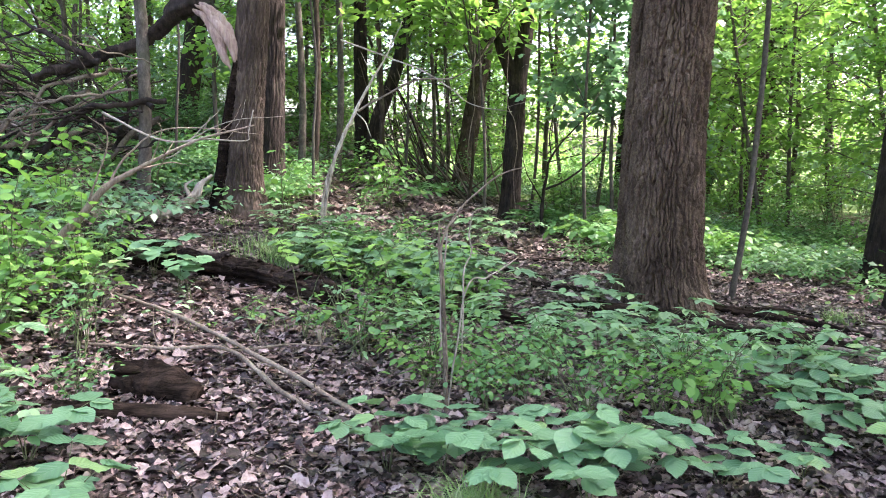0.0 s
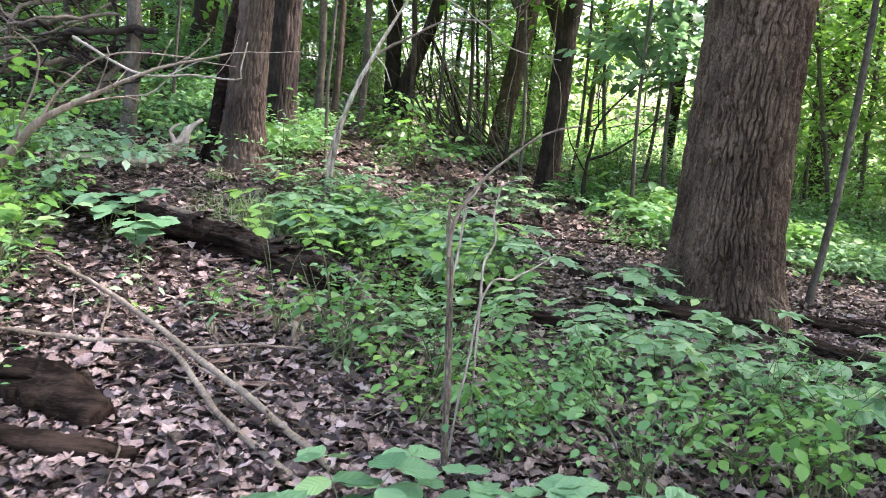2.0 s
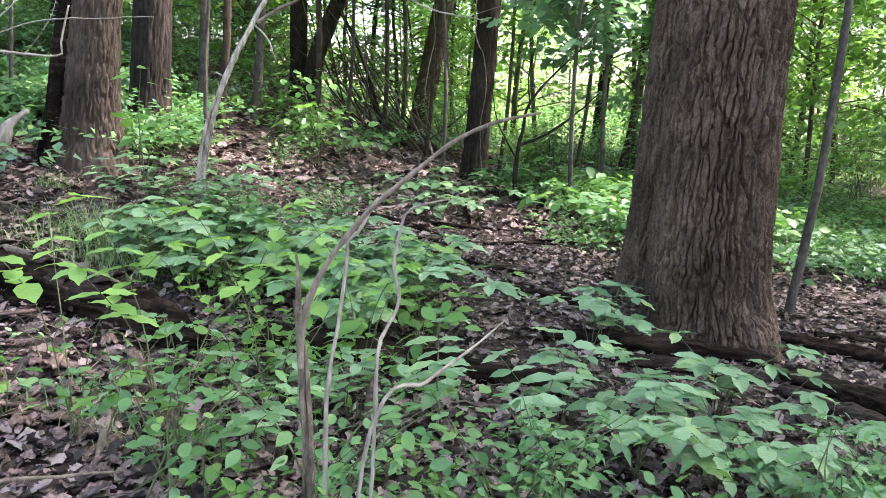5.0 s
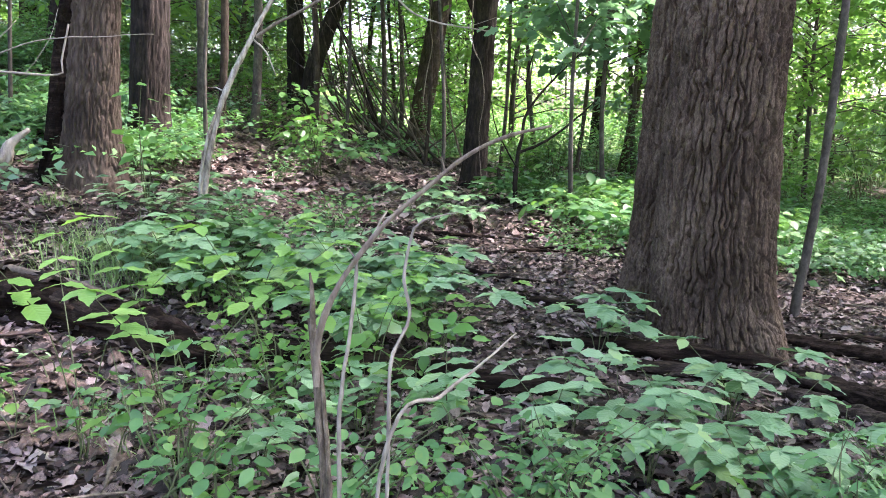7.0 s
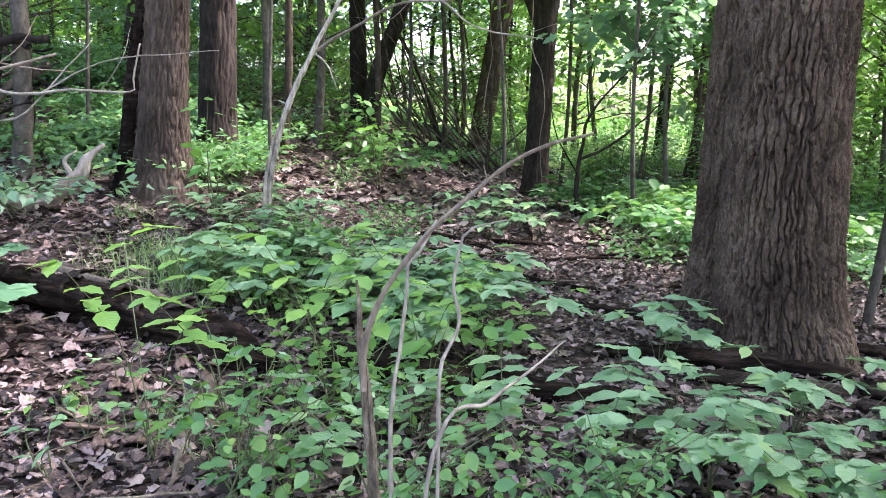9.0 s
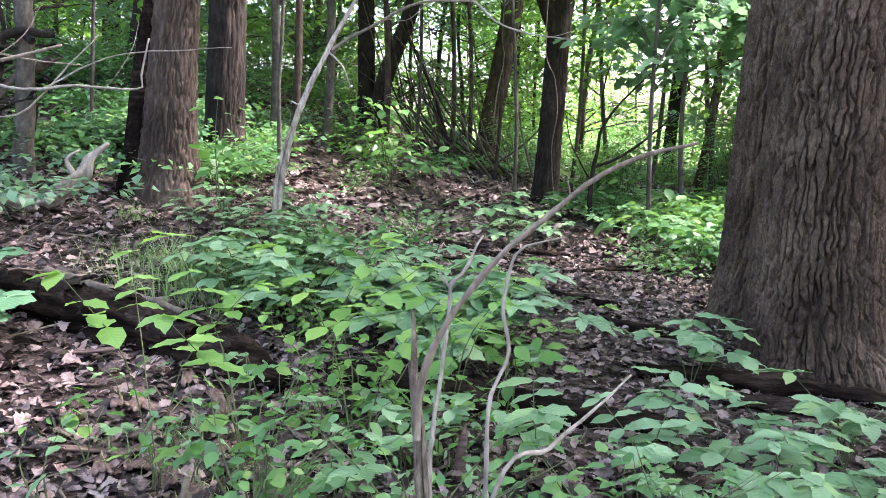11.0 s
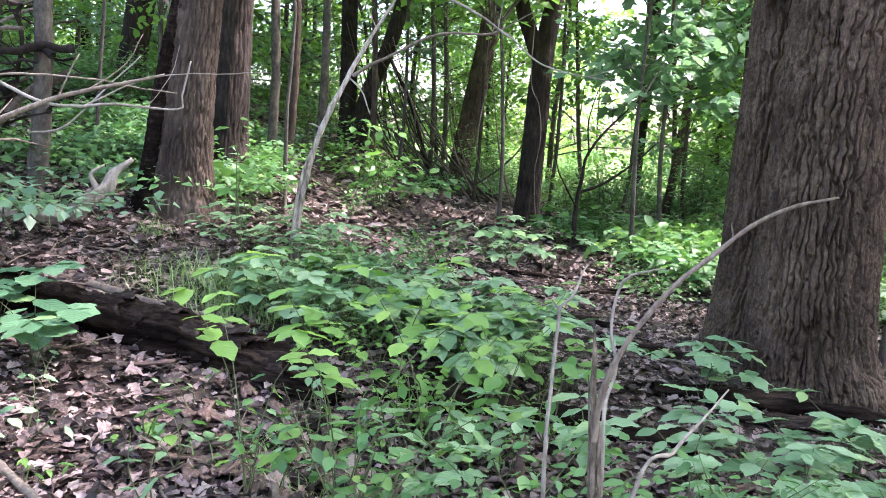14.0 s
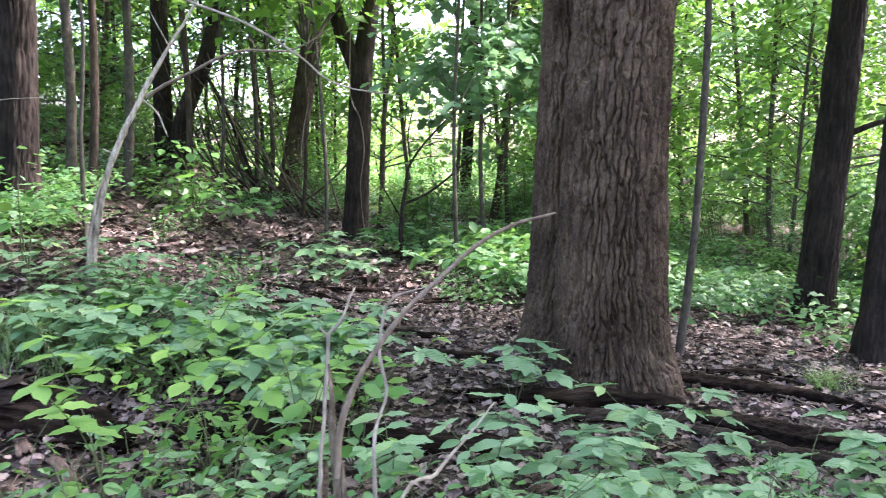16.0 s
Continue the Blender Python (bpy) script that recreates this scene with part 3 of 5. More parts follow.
SAP = "saplings"
SAPLINGS = [(3.0, 7.92, 3.34, 8.3, 2.3, 0.034, 9), (-3.36, 8.71, -3.44, 8.98, 2.2, 0.075, 9), (-2.08, 11.4, -2.14, 11.69, 1.7, 0.058, 8), (-1.96, 11.8, -1.96, 12.1, 1.75, 0.05, 8),
            (-1.72, 12.6, -1.7, 12.8, 1.8, 0.06, 9), (4.97, 18.95, 4.97, 19.5, 3.7, 0.055, 9), (4.6, 18.2, 5.2, 18.8, 3.6, 0.095, 10), (-0.23, 17.4, -0.25, 17.9, 2.9, 0.05, 8), (0.69, 12.9, 0.61, 13.3, 2.6, 0.028, 6),
            (0.55, 16.0, 0.62, 16.4, 2.6, 0.035, 7), (-0.75, 15.0, -0.7, 15.3, 2.6, 0.03, 7), (1.75, 15.4, 1.9, 15.7, 2.6, 0.035, 7), (-1.15, 14.4, -1.2, 14.6, 2.6, 0.05, 8), (3.2, 16.2, 3.45, 16.5, 2.6, 0.04, 8), (0.1, 21.0, 0.1, 21.4, 3, 0.06, 9)]
for i, (x, y, tx, ty, h, r, tall) in enumerate(SAPLINGS):
    z = gz(x, y)
    T("sapling", (x, y, z), (tx, ty, z + h), r, tall, GREY if i % 3 or i < 3 else BROWN, "slim grey sapling trunk among the trees", sides=12, seed=30 + i, bend=0.05, flare=1.15, crown_r=(1.6, 1.6, 1.6), group=SAP)

# Further wood: three kinds of tree, repeated behind and around.
kinds = []
for i in range(3):
    kinds.append(T("tree", (-9 - 4 * i, 24 + 3 * i, 0), (-8.9 - 4 * i, 24 + 3 * i, 6), 0.2 - 0.05 * i, 11 - i, (DARK, BROWN, GREY)[i], "dark trunk with a leafy crown further in the wood, repeated unseen for shade", seed=60 + i, sides=16))
rg = np.random.default_rng(21)
placed = 0
while placed < 28:
    x, y = rg.uniform(-26, 22), rg.uniform(-16, 30)
    near = -5.5 < x < 7.5 and -3 < y < 22
    clearing = x > -3 and y > 17
    if near or clearing or x > 10 and y > 9 or abs(x) < 2.0 and y < 0:
        continue
    k = kinds[placed % 3]
    s = rg.uniform(0.8, 1.25)
    copy_thing(k, pose(x, y, gz(x, y), 0, 0, rg.uniform(0, 360)) @ Matrix.Diagonal((s, s, s, 1)))
    placed += 1
# Unseen trees added right of the camera; their crowns keep sun off the foreground.
for x, y in ((7.4, 6.2), (6.9, 4.2), (9.0, 3.5), (8.6, 7.0), (10.5, 5.2), (7.0, 1.0), (11.0, 8.6), (8.2, -2.0)):
    copy_thing(kinds[int(x) % 3], pose(x, y, gz(x, y), 0, 0, 40 * x) @ Matrix.Diagonal((1.15, 1.15, 1.15, 1)))


# ---- logs, sticks and fallen wood ----
def log(name, rows, mat, label, category="log", sides=22, rough=0.3, stubs=(), group="fallen wood", twigs=0):
    """A piece of wood along rows of x, y, z, radius, with crooks and knots; twigs: thin side shoots."""
    o = np.array(rows[0][:3])
    t = thing(name, o, label, category, group)
    r = np.random.default_rng(len(label) + int(abs(o[0]) * 100))
    mean = sum(q[3] for q in rows) / len(rows)
    crook = max(0.006, 0.22 * mean)
    local = [(x - o[0], y - o[1], z - o[2], q) for x, y, z, q in rows]
    part("stem", fast_mesh("stem", *tube_data(local, sides, 0.025, rough, len(label), crook), mat), t)
    for s in stubs:
        part("branch", fast_mesh("branch", *tube_data([(x - o[0], y - o[1], z - o[2], q) for x, y, z, q in s], 8, 0.03, 0.2, 3, 0.008), mat), t)
    c = spline(local, 0.05)
    for k in range(twigs):
        i = int(len(c) * r.uniform(0.25, 0.95))
        p = c[min(i, len(c) - 2)]
        d = r.normal(size=3) + [0, 0, 0.5]
        d /= np.linalg.norm(d)
        ln = r.uniform(0.1, 0.45)
        m = p[:3] + d * ln * 0.5 + r.normal(size=3) * ln * 0.08
        part("twig", fast_mesh("twig", *tube_data([(*p[:3], p[3] * 0.4), (*m, p[3] * 0.28), (*(p[:3] + d * ln), 0.001)], 5, 0.04, 0, k, 0.006), mat), t)
    return t


def on(x, y, r, up=0.0):
    """A row that rests on the ground."""
    return (x, y, gz(x, y) + r * 0.45 + up, r)


def bark_slab(long, wide, seed):
    """A curved, ragged-ended slab of bark with a ridged back."""
    r = np.random.default_rng(seed)
    nx, ny = 13, 7
    v = []
    ends = r.normal(size=(2, ny)) * 0.05 * long
    for side in (1, -1):
        for i in range(nx):
            for j in range(ny):
                s, a = i / (nx - 1), j / (ny - 1) * 2 - 1
                x = (s - 0.5) * long + ends[0, j] * (1 - s) + ends[1, j] * s
                y = a * wide * 0.5 * (1 + 0.18 * math.sin(s * 7 + seed))
                z = 0.16 * wide * (1 - a * a) + (0.007 + 0.005 * r.normal() if side > 0 else 0)
                v.append((x, y, z))
    f = []
    k = nx * ny
    for i in range(nx - 1):
        for j in range(ny - 1):
            a = i * ny + j
            f += [(a, a + ny, a + ny + 1, a + 1), (k + a, k + a + 1, k + a + ny + 1, k + a + ny)]
        a, e = i * ny, i * ny + ny - 1
        f += [(a, k + a, k + a + ny, a + ny), (e, e + ny, k + e + ny, k + e)]
    for j in range(ny - 1):
        a, e = j, (nx - 1) * ny + j
        f += [(a, a + 1, k + a + 1, k + a), (e, k + e, k + e + 1, e + 1)]
    return np.array(v), np.array(f)


great = log("rotten_log", [on(-3.1, 6.6, 0.1, 0.02), on(-2.3, 6.5, 0.108, 0.02), on(-1.75, 6.4, 0.108, 0.02), on(-1.3, 6.28, 0.105, 0.02), on(-0.95, 6.15, 0.1, 0.01), on(-0.72, 6.06, 0.06)], ROTTEN, "thick rotten black log lying in the leaf litter", sides=64, rough=0.42)
rb = np.random.default_rng(14)
flakes = [fast_mesh("bark_flake", *bark_slab(ln, w, 90 + i), CRUST) for i, (ln, w) in enumerate(((0.3, 0.09), (0.22, 0.07), (0.4, 0.08)))]
for k in range(22):
    # Plates of loose bark left on the crown and the near side of the log.
    u = rb.uniform(0.05, 0.95)
    x = -2.95 + 2.1 * u
    y = 6.6 - 0.11 * u - 0.36 * u * u
    a = rb.uniform(-0.4, 1.5)
    part("bark_flake", flakes[k % 3], great, m=Matrix.Translation(-great.location) @ pose(x, y - 0.098 * math.sin(a), gz(x, y) + 0.068 + 0.096 * math.cos(a), math.degrees(a) + rb.normal() * 8, 6 * rb.normal(), -13 - 16 * u + 6 * rb.normal()))
log("broken_branch", [on(-2.15, 6.75, 0.018, 0.1), on(-1.8, 6.65, 0.022, 0.1), on(-1.45, 6.55, 0.02, 0.1), on(-1.1, 6.45, 0.014, 0.05)], TWIG, "grey-brown broken branch resting behind the rotten log", sides=10)
log("rotten_log", [on(-0.55, 6.15, 0.06, 0.03), on(-0.15, 6.16, 0.07, 0.03), on(0.4, 6.12, 0.065, 0.03), on(0.98, 6.08, 0.05, 0.02)], ROTTEN, "dark rotten log half hidden by leaves", sides=40)
log("rotten_log", [on(1.0, 6.84, 0.035, 0.02), on(1.42, 6.81, 0.05, 0.03), on(1.9, 6.74, 0.055, 0.03), on(2.32, 6.72, 0.04, 0.02)], ROTTEN, "dark rotten branch lying at the foot of the oak", sides=36, rough=0.4)
log("rotten_log", [on(1.35, 6.55, 0.03, 0.02), on(1.75, 6.52, 0.036, 0.02), on(2.1, 6.46, 0.03, 0.02), on(2.45, 6.5, 0.02, 0.02)], CRUST, "thin dark split branch beside the oak", sides=20, rough=0.4)
log("rotten_log", [on(2.25, 6.48, 0.05, 0.03), on(2.45, 6.36, 0.065, 0.03), on(2.8, 6.12, 0.068, 0.03), on(3.25, 5.92, 0.05, 0.02)], ROTTEN, "dark split log lying beside the oak's roots", rough=0.4, sides=40)
log("rotten_log", [on(2.15, 6.3, 0.04, 0.02), on(2.5, 6.0, 0.05, 0.02), on(2.95, 5.7, 0.04, 0.02)], CRUST, "dark split log lying beside the oak's roots", rough=0.4, sides=36)
log("fallen_stick", [on(2.72, 5.98, 0.014, 0.03), on(3.02, 5.9, 0.018, 0.06), on(3.3, 5.72, 0.016, 0.05), on(3.55, 5.5, 0.011, 0.02)], STICK, "short pale curved stick lying before a dark log", "stick", 10, 0.25)
log("dead_branch", [on(2.6, 7.3, 0.035, 0.03), on(2.95, 7.1, 0.04, 0.03), on(3.3, 6.9, 0.038, 0.03), on(3.75, 6.62, 0.02, 0.02)], ROTTEN, "dark dead branch on the litter behind the oak", rough=0.4)
log("broken_stub", [(0.05, 5.5, gz(0.05, 5.5) - 0.03, 0.022), (0.055, 5.5, gz(0.05, 5.5) + 0.08, 0.02), (0.065, 5.5, gz(0.05, 5.5) + 0.17, 0.014), (0.075, 5.5, gz(0.05, 5.5) + 0.22, 0.003)], BARKFLAKE, "reddish-brown broken stub standing in the litter", "wood", 10, 0.5)
log("dead_branch", [on(0.3, 8.6, 0.03), on(0.8, 8.35, 0.035), on(1.2, 8.3, 0.025)], ROTTEN, "dark dead branch lying on the path of litter")
log("dead_branch", [on(0.9, 7.75, 0.04), on(1.25, 7.72, 0.045), on(1.55, 7.62, 0.035)], ROTTEN, "dark dead branch lying beside the oak")
log("dead_branch", [on(-0.3, 9.6, 0.03), on(0.2, 9.4, 0.035), on(0.55, 9.1, 0.025)], ROTTEN, "dark dead branch lying on the path of litter")
chunk = log("bark_chunk", [on(-1.86, 4.22, 0.06), on(-1.72, 4.2, 0.1), on(-1.5, 4.12, 0.1), on(-1.32, 4.02, 0.07)], ROTTEN, "dark curved chunk of bark lying on dry leaves", "bark", rough=0.5)
for k, (dx, dy, dz) in enumerate(((0.12, -0.06, 0.07), (0.3, -0.1, 0.05), (0.42, -0.12, 0.02))):
    part("bark_flake", fast_mesh("bark_flake", *tube_data([(dx - 0.1, dy, dz, 0.012), (dx, dy - 0.01, dz + 0.03, 0.03), (dx + 0.13, dy - 0.03, dz + 0.015, 0.014)], 9, 0.03, 0.6, k, 0.02), ROTTEN), chunk)
log("dead_branch", [on(-2.0, 3.86, 0.045), on(-1.7, 3.84, 0.05), on(-1.3, 3.8, 0.05), on(-1.1, 3.84, 0.03)], ROTTEN, "dark rotten branch lying on dry leaves")
log("fallen_stick", [on(-2.4, 5.54, 0.01, 0.06), on(-1.75, 5.0, 0.012, 0.14), on(-1.0, 4.42, 0.014, 0.1), on(-0.38, 3.94, 0.014, 0.0)], STICK, "long straight grey-brown stick across the litter", "stick", 8, 0.2, twigs=4, stubs=
    ([on(-1.75, 5.0, 0.008, 0.14), on(-1.72, 4.82, 0.006, 0.02)],))
log("fallen_stick", [on(-2.3, 4.63, 0.009, 0.05), on(-1.75, 4.66, 0.011, 0.06), on(-1.3, 4.6, 0.012, 0.08), on(-0.9, 4.15, 0.014, 0.05), on(-0.45, 3.8, 0.015, 0.0)], STICK, "long crooked grey-brown stick across the litter", "stick", 8, 0.2, twigs=4, stubs=
    ([on(-1.3, 4.6, 0.01, 0.08), on(-0.95, 4.75, 0.006, 0.1), on(-0.7, 4.95, 0.004, 0.04)],))
log("rotten_chunk", [on(-0.98, 5.5, 0.015), on(-0.88, 5.3, 0.03), on(-0.82, 5.1, 0.028), on(-0.8, 4.95, 0.012)], TWIG, "weathered broken piece of wood on the litter", "wood", rough=0.6)
log("curved_log", [on(-3.6, 7.7, 0.045), on(-3.05, 7.88, 0.052, 0.02), on(-2.82, 7.98, 0.06, 0.04), (-2.68, 8.04, 1.0, 0.058), (-2.57, 8.08, 1.09, 0.05), (-2.53, 8.1, 1.18, 0.032), (-2.42, 8.15, 1.28, 0.014)], PALE,
    "pale weathered log with its broken end curving upwards", rough=0.5, stubs=([(-2.86, 7.95, gz(-2.8, 8) + 0.06, 0.02), (-2.8, 7.86, 0.82, 0.015), (-2.78, 7.8, 0.62, 0.01)], [(-2.62, 8.05, 1.05, 0.024), (-2.67, 8.04, 1.17, 0.016), (-2.58, 8.06, 1.24, 0.006)]))

rk = np.random.default_rng(77)
for i in range(22):
    # Thin dead sticks strewn beside the oak and along the open litter.
    x, y = (rk.uniform(2.5, 4.3), rk.uniform(5.9, 7.9)) if i < 9 else (rk.uniform(-0.6, 1.6), rk.uniform(7.4, 11.5))
    a, ln, q = rk.uniform(-0.9, 0.7), rk.uniform(0.35, 0.95), rk.uniform(0.008, 0.024)
    x2, y2 = x + math.cos(a) * ln, y + math.sin(a) * ln
    log("dead_stick", [on(x, y, q, 0.01), on((x + x2) / 2, (y + y2) / 2 + 0.03, q * 0.9, 0.025), on(x2, y2, q * 0.5, 0.01)], ROTTEN if i % 3 else TWIG, "thin dark dead stick lying on the litter", "stick", 7, 0.25, group="dead sticks")

# Pale dead sapling that arches over, and its twigs.
log("dead_sapling", [(-1.28, 8.2, gz(-1.28, 8.2) - 0.05, 0.026), (-1.267, 8.21, 0.766, 0.024), (-1.249, 8.25, 0.991, 0.023), (-1.196, 8.3, 1.3, 0.022), (-1.102, 8.38, 1.613, 0.02), (-0.937, 8.5, 1.978, 0.018), (-0.784, 8.6, 2.286, 0.013), (-0.607, 8.7, 2.601, 0.009), (-0.45, 8.75, 2.95, 0.005)],
    BLEACHED, "pale dead sapling leaning over with peeling bark", "sapling", 12, 0.25,
    ([(-1.31, 8.19, gz(-1.3, 8.2) - 0.04, 0.015), (-1.285, 8.2, 0.9, 0.014), (-1.23, 8.26, 1.25, 0.011), (-1.15, 8.33, 1.5, 0.006)], [(-0.95, 8.49, 1.95, 0.007), (-0.85, 8.5, 1.85, 0.006), (-0.78, 8.5, 1.68, 0.003)]), twigs=3)
log("arching_twig", [(-0.92, 8.5, 1.96, 0.013), (-0.76, 8.48, 2.06, 0.012), (-0.57, 8.46, 2.15, 0.011), (-0.39, 8.45, 2.25, 0.01), (-0.21, 8.44, 2.3, 0.009), (0.1, 8.42, 2.31, 0.007), (0.4, 8.4, 2.47, 0.004)], STICK, "thin brown branch arching from the dead sapling", "twig", 8, 0.15, twigs=4)

# Broken shrub close by: an arching dead stem and upright stubs.
GS = gz(0, 4.05) - 0.03
shrub = log("broken_shrub", [(0.02, 4.05, GS, 0.009), (0.01, 4.05, 0.5, 0.0075), (-0.006, 4.05, 0.82, 0.0065), (-0.016, 4.055, 0.98, 0.006), (-0.022, 4.057, 1.09, 0.005), (-0.025, 4.058, 1.15, 0.002)],
    SHRUBWOOD, "brown broken shrub with a splintered stub and an arching dead stem", "shrub", 12, 0.35,
    ([(0.026, 4.045, GS, 0.007), (0.014, 4.044, 0.6, 0.0055), (0.002, 4.045, 0.9, 0.004), (-0.01, 4.047, 1.0, 0.002)],
     [(0.012, 4.056, GS, 0.006), (0.0, 4.056, 0.55, 0.005), (-0.013, 4.058, 0.86, 0.0035), (-0.03, 4.06, 1.06, 0.0015)],
     [(0.23, 4.047, 1.343, 0.002), (0.222, 4.047, 1.375, 0.0012)]))
arch = [(-0.014, 4.04, 0.93, 0.0055), (-0.008, 4.033, 1.03, 0.006), (0.024, 4.03, 1.121, 0.0056), (0.106, 4.04, 1.234, 0.005), (0.195, 4.045, 1.314, 0.0048), (0.263, 4.05, 1.371, 0.0043), (0.337, 4.05, 1.409, 0.0038), (0.428, 4.05, 1.433, 0.0024)]
part("arching_stem", fast_mesh("arching_stem", *tube_data([(x - 0.02, y - 4.05, z - GS, r) for x, y, z, r in arch], 12, 0.012, 0.25, 3, 0.0025), STICK), shrub, "pale weathered arching stem")
log("broken_shrub", [(-0.02, 4.53, gz(-0.02, 4.53) - 0.03, 0.0065), (-0.016, 4.55, 0.58, 0.006), (-0.011, 4.6, 0.739, 0.0055), (0.007, 4.65, 0.835, 0.0055), (0.023, 4.7, 0.968, 0.005), (0.028, 4.7, 1.06, 0.0048), (0.056, 4.7, 1.085, 0.0045), (0.107, 4.75, 1.177, 0.0028)],
    PALE, "pale dead shrub stem with a kinked broken tip", "shrub", 9, 0.25, ([(0.026, 4.7, 1.05, 0.004), (0.0, 4.7, 1.085, 0.0015)],))
log("bare_vine", [(0.1, 4.42, gz(0.1, 4.42) - 0.02, 0.0052), (0.115, 4.46, 0.6, 0.005), (0.122, 4.5, 0.805, 0.005), (0.14, 4.55, 0.857, 0.005), (0.174, 4.6, 0.921, 0.0048), (0.158, 4.62, 1.01, 0.0044), (0.163, 4.65, 1.082, 0.004), (0.181, 4.65, 1.146, 0.0035), (0.208, 4.65, 1.168, 0.0028), (0.3, 4.65, 1.19, 0.0016)],
    PALE, "thin pale wavy stem rising out of the herbs", "vine", 7, 0.2)
log("dead_twig", [(0.02, 4.1, gz(0.02, 4.1), 0.005), (0.128, 4.2, 0.753, 0.0048), (0.238, 4.3, 0.808, 0.0044), (0.338, 4.4, 0.843, 0.0038), (0.443, 4.5, 0.9, 0.002)], PALE, "thin pale twig leaning out of the herbs", "twig", 6, 0.3)
log("pale_branch", [(-2.9, 5.6, gz(-2.9, 5.6), 0.0292), (-2.74, 5.36, 0.83, 0.0292), (-2.5, 5.4, 1.1, 0.0263), (-2.34, 5.41, 1.28, 0.0234), (-2.03, 5.44, 1.45, 0.0137), (-1.7, 5.46, 1.6, 0.0088), (-1.32, 5.47, 1.7, 0.0049)], STICK,
    "bare pale forked branch standing out of the undergrowth", "branch", 8, 0.15,
    ([(-2.34, 5.41, 1.28, 0.0104), (-2.2, 5.45, 1.5, 0.0065), (-1.9, 5.5, 1.68, 0.0039), (-1.3, 5.55, 1.64, 0.00195)], [(-2.5, 5.4, 1.1, 0.0091), (-2.3, 5.36, 1.6, 0.0052), (-2.4, 5.3, 1.75, 0.0026)],
     [(-2.03, 5.44, 1.45, 0.0052), (-1.95, 5.42, 1.66, 0.0026), (-1.98, 5.42, 1.72, 0.00195)], [(-1.7, 5.46, 1.6, 0.0039), (-1.62, 5.46, 1.76, 0.00195)]), twigs=5)

# The tangle of the fallen crown on the slope, and bare hanging twigs.
rt = np.random.default_rng(5)
tangle = thing("dead_brush", (-4.4, 8.9, gz(-4.4, 8.9)), "tangle of dark bare branches from the fallen stem", "branches", "fallen wood")
to = np.array(tangle.location)
for i in range(64):
    s = np.array([-3.1 - rt.random() * 1.9, 8.5 + rt.random() * 0.9, 1.6 + rt.random() * 1.0])
    e = s + np.array([-0.4 - rt.random() * 1.6, rt.normal() * 0.6, rt.normal() * 0.75 - 0.1])
    m1 = s * 0.6 + e * 0.4 + rt.normal(size=3) * 0.16
    m2 = s * 0.25 + e * 0.75 + rt.normal(size=3) * 0.15 + [0, 0, 0.1]
    r = 0.009 + 0.036 * rt.random() ** 2
    paths = [[(*(s - to), r), (*(m1 - to), r * 0.8), (*(m2 - to), r * 0.5), (*(e - to), r * 0.2)]]
    for _ in range(3):
        q = m1 + (m2 - m1) * rt.random()
        w = q + np.array([-0.3 - 0.4 * rt.random(), rt.normal() * 0.25, rt.normal() * 0.3])
        paths.append([(*(q - to), r * 0.4), (*((q + w) / 2 - to + rt.normal(size=3) * 0.05), r * 0.28), (*(w - to), 0.002)])
    part("branch", tubes("branch", paths, (DARK, DARK, TWIG)[i % 3], 6, 0.08, 0.0, 0.05), tangle)
log("bare_branch", [(-3.3, 7.6, 1.9, 0.013), (-2.65, 7.33, 1.63, 0.0104), (-2.2, 7.3, 1.64, 0.0078), (-1.84, 7.28, 1.62, 0.00585), (-1.82, 7.3, 1.7, 0.00585), (-1.77, 7.32, 1.91, 0.0052)], PALE, "bare grey hanging branch with forked twigs", "branch", 7, 0.1,
    ([(-2.75, 7.35, 1.45, 0.0052), (-2.51, 7.3, 1.49, 0.00585), (-2.3, 7.32, 1.7, 0.0052), (-2.07, 7.34, 1.93, 0.00325)], [(-2.4, 7.31, 1.62, 0.0052), (-2.0, 7.3, 1.8, 0.0039), (-1.6, 7.28, 1.84, 0.0026), (-1.28, 7.28, 1.86, 0.00195)]), twigs=1)
log("hanging_twig", [(-0.9, 7.0, 2.5, 0.008), (-0.2, 6.8, 2.22, 0.007), (0.06, 6.74, 2.06, 0.006), (0.25, 6.72, 1.92, 0.005), (0.59, 6.72, 1.86, 0.003)], PALE, "thin bare twig hanging across the view", "twig", 6, 0.1, twigs=3)
log("brush_pole", [(-0.16, 16.74, gz(-0.16, 16.74), 0.04), (-0.6, 16.9, 2.1, 0.035), (-1.05, 17.02, 3.0, 0.03)], DARK, "dark pole leaning against the forked tree", "branch", 8, 0.15)
for i in range(30):
    x, y = -0.9 + 2.2 * rt.random(), 15.9 + 1.0 * rt.random()
    tx = -1.2 + 0.35 * rt.normal() if i % 4 else x + 0.8 * rt.normal()
    tz = (1.6 if i % 3 else 0.9) + 1.3 * rt.random()
    log("brush_pole", [(x, y, gz(x, y), 0.016 + 0.012 * rt.random()), ((x + tx) / 2 + 0.12 * rt.normal(), (y + 16.9) / 2, gz(x, y) + tz * 0.35 + 0.15 * rt.random(), 0.017), (tx, 16.9, gz(x, y) + tz, 0.008)], (GREY, TWIG, BROWN)[i % 3], "grey-brown dead pole leaning against the forked tree", "branch", 6, 0.1, group="leaning poles", twigs=1)
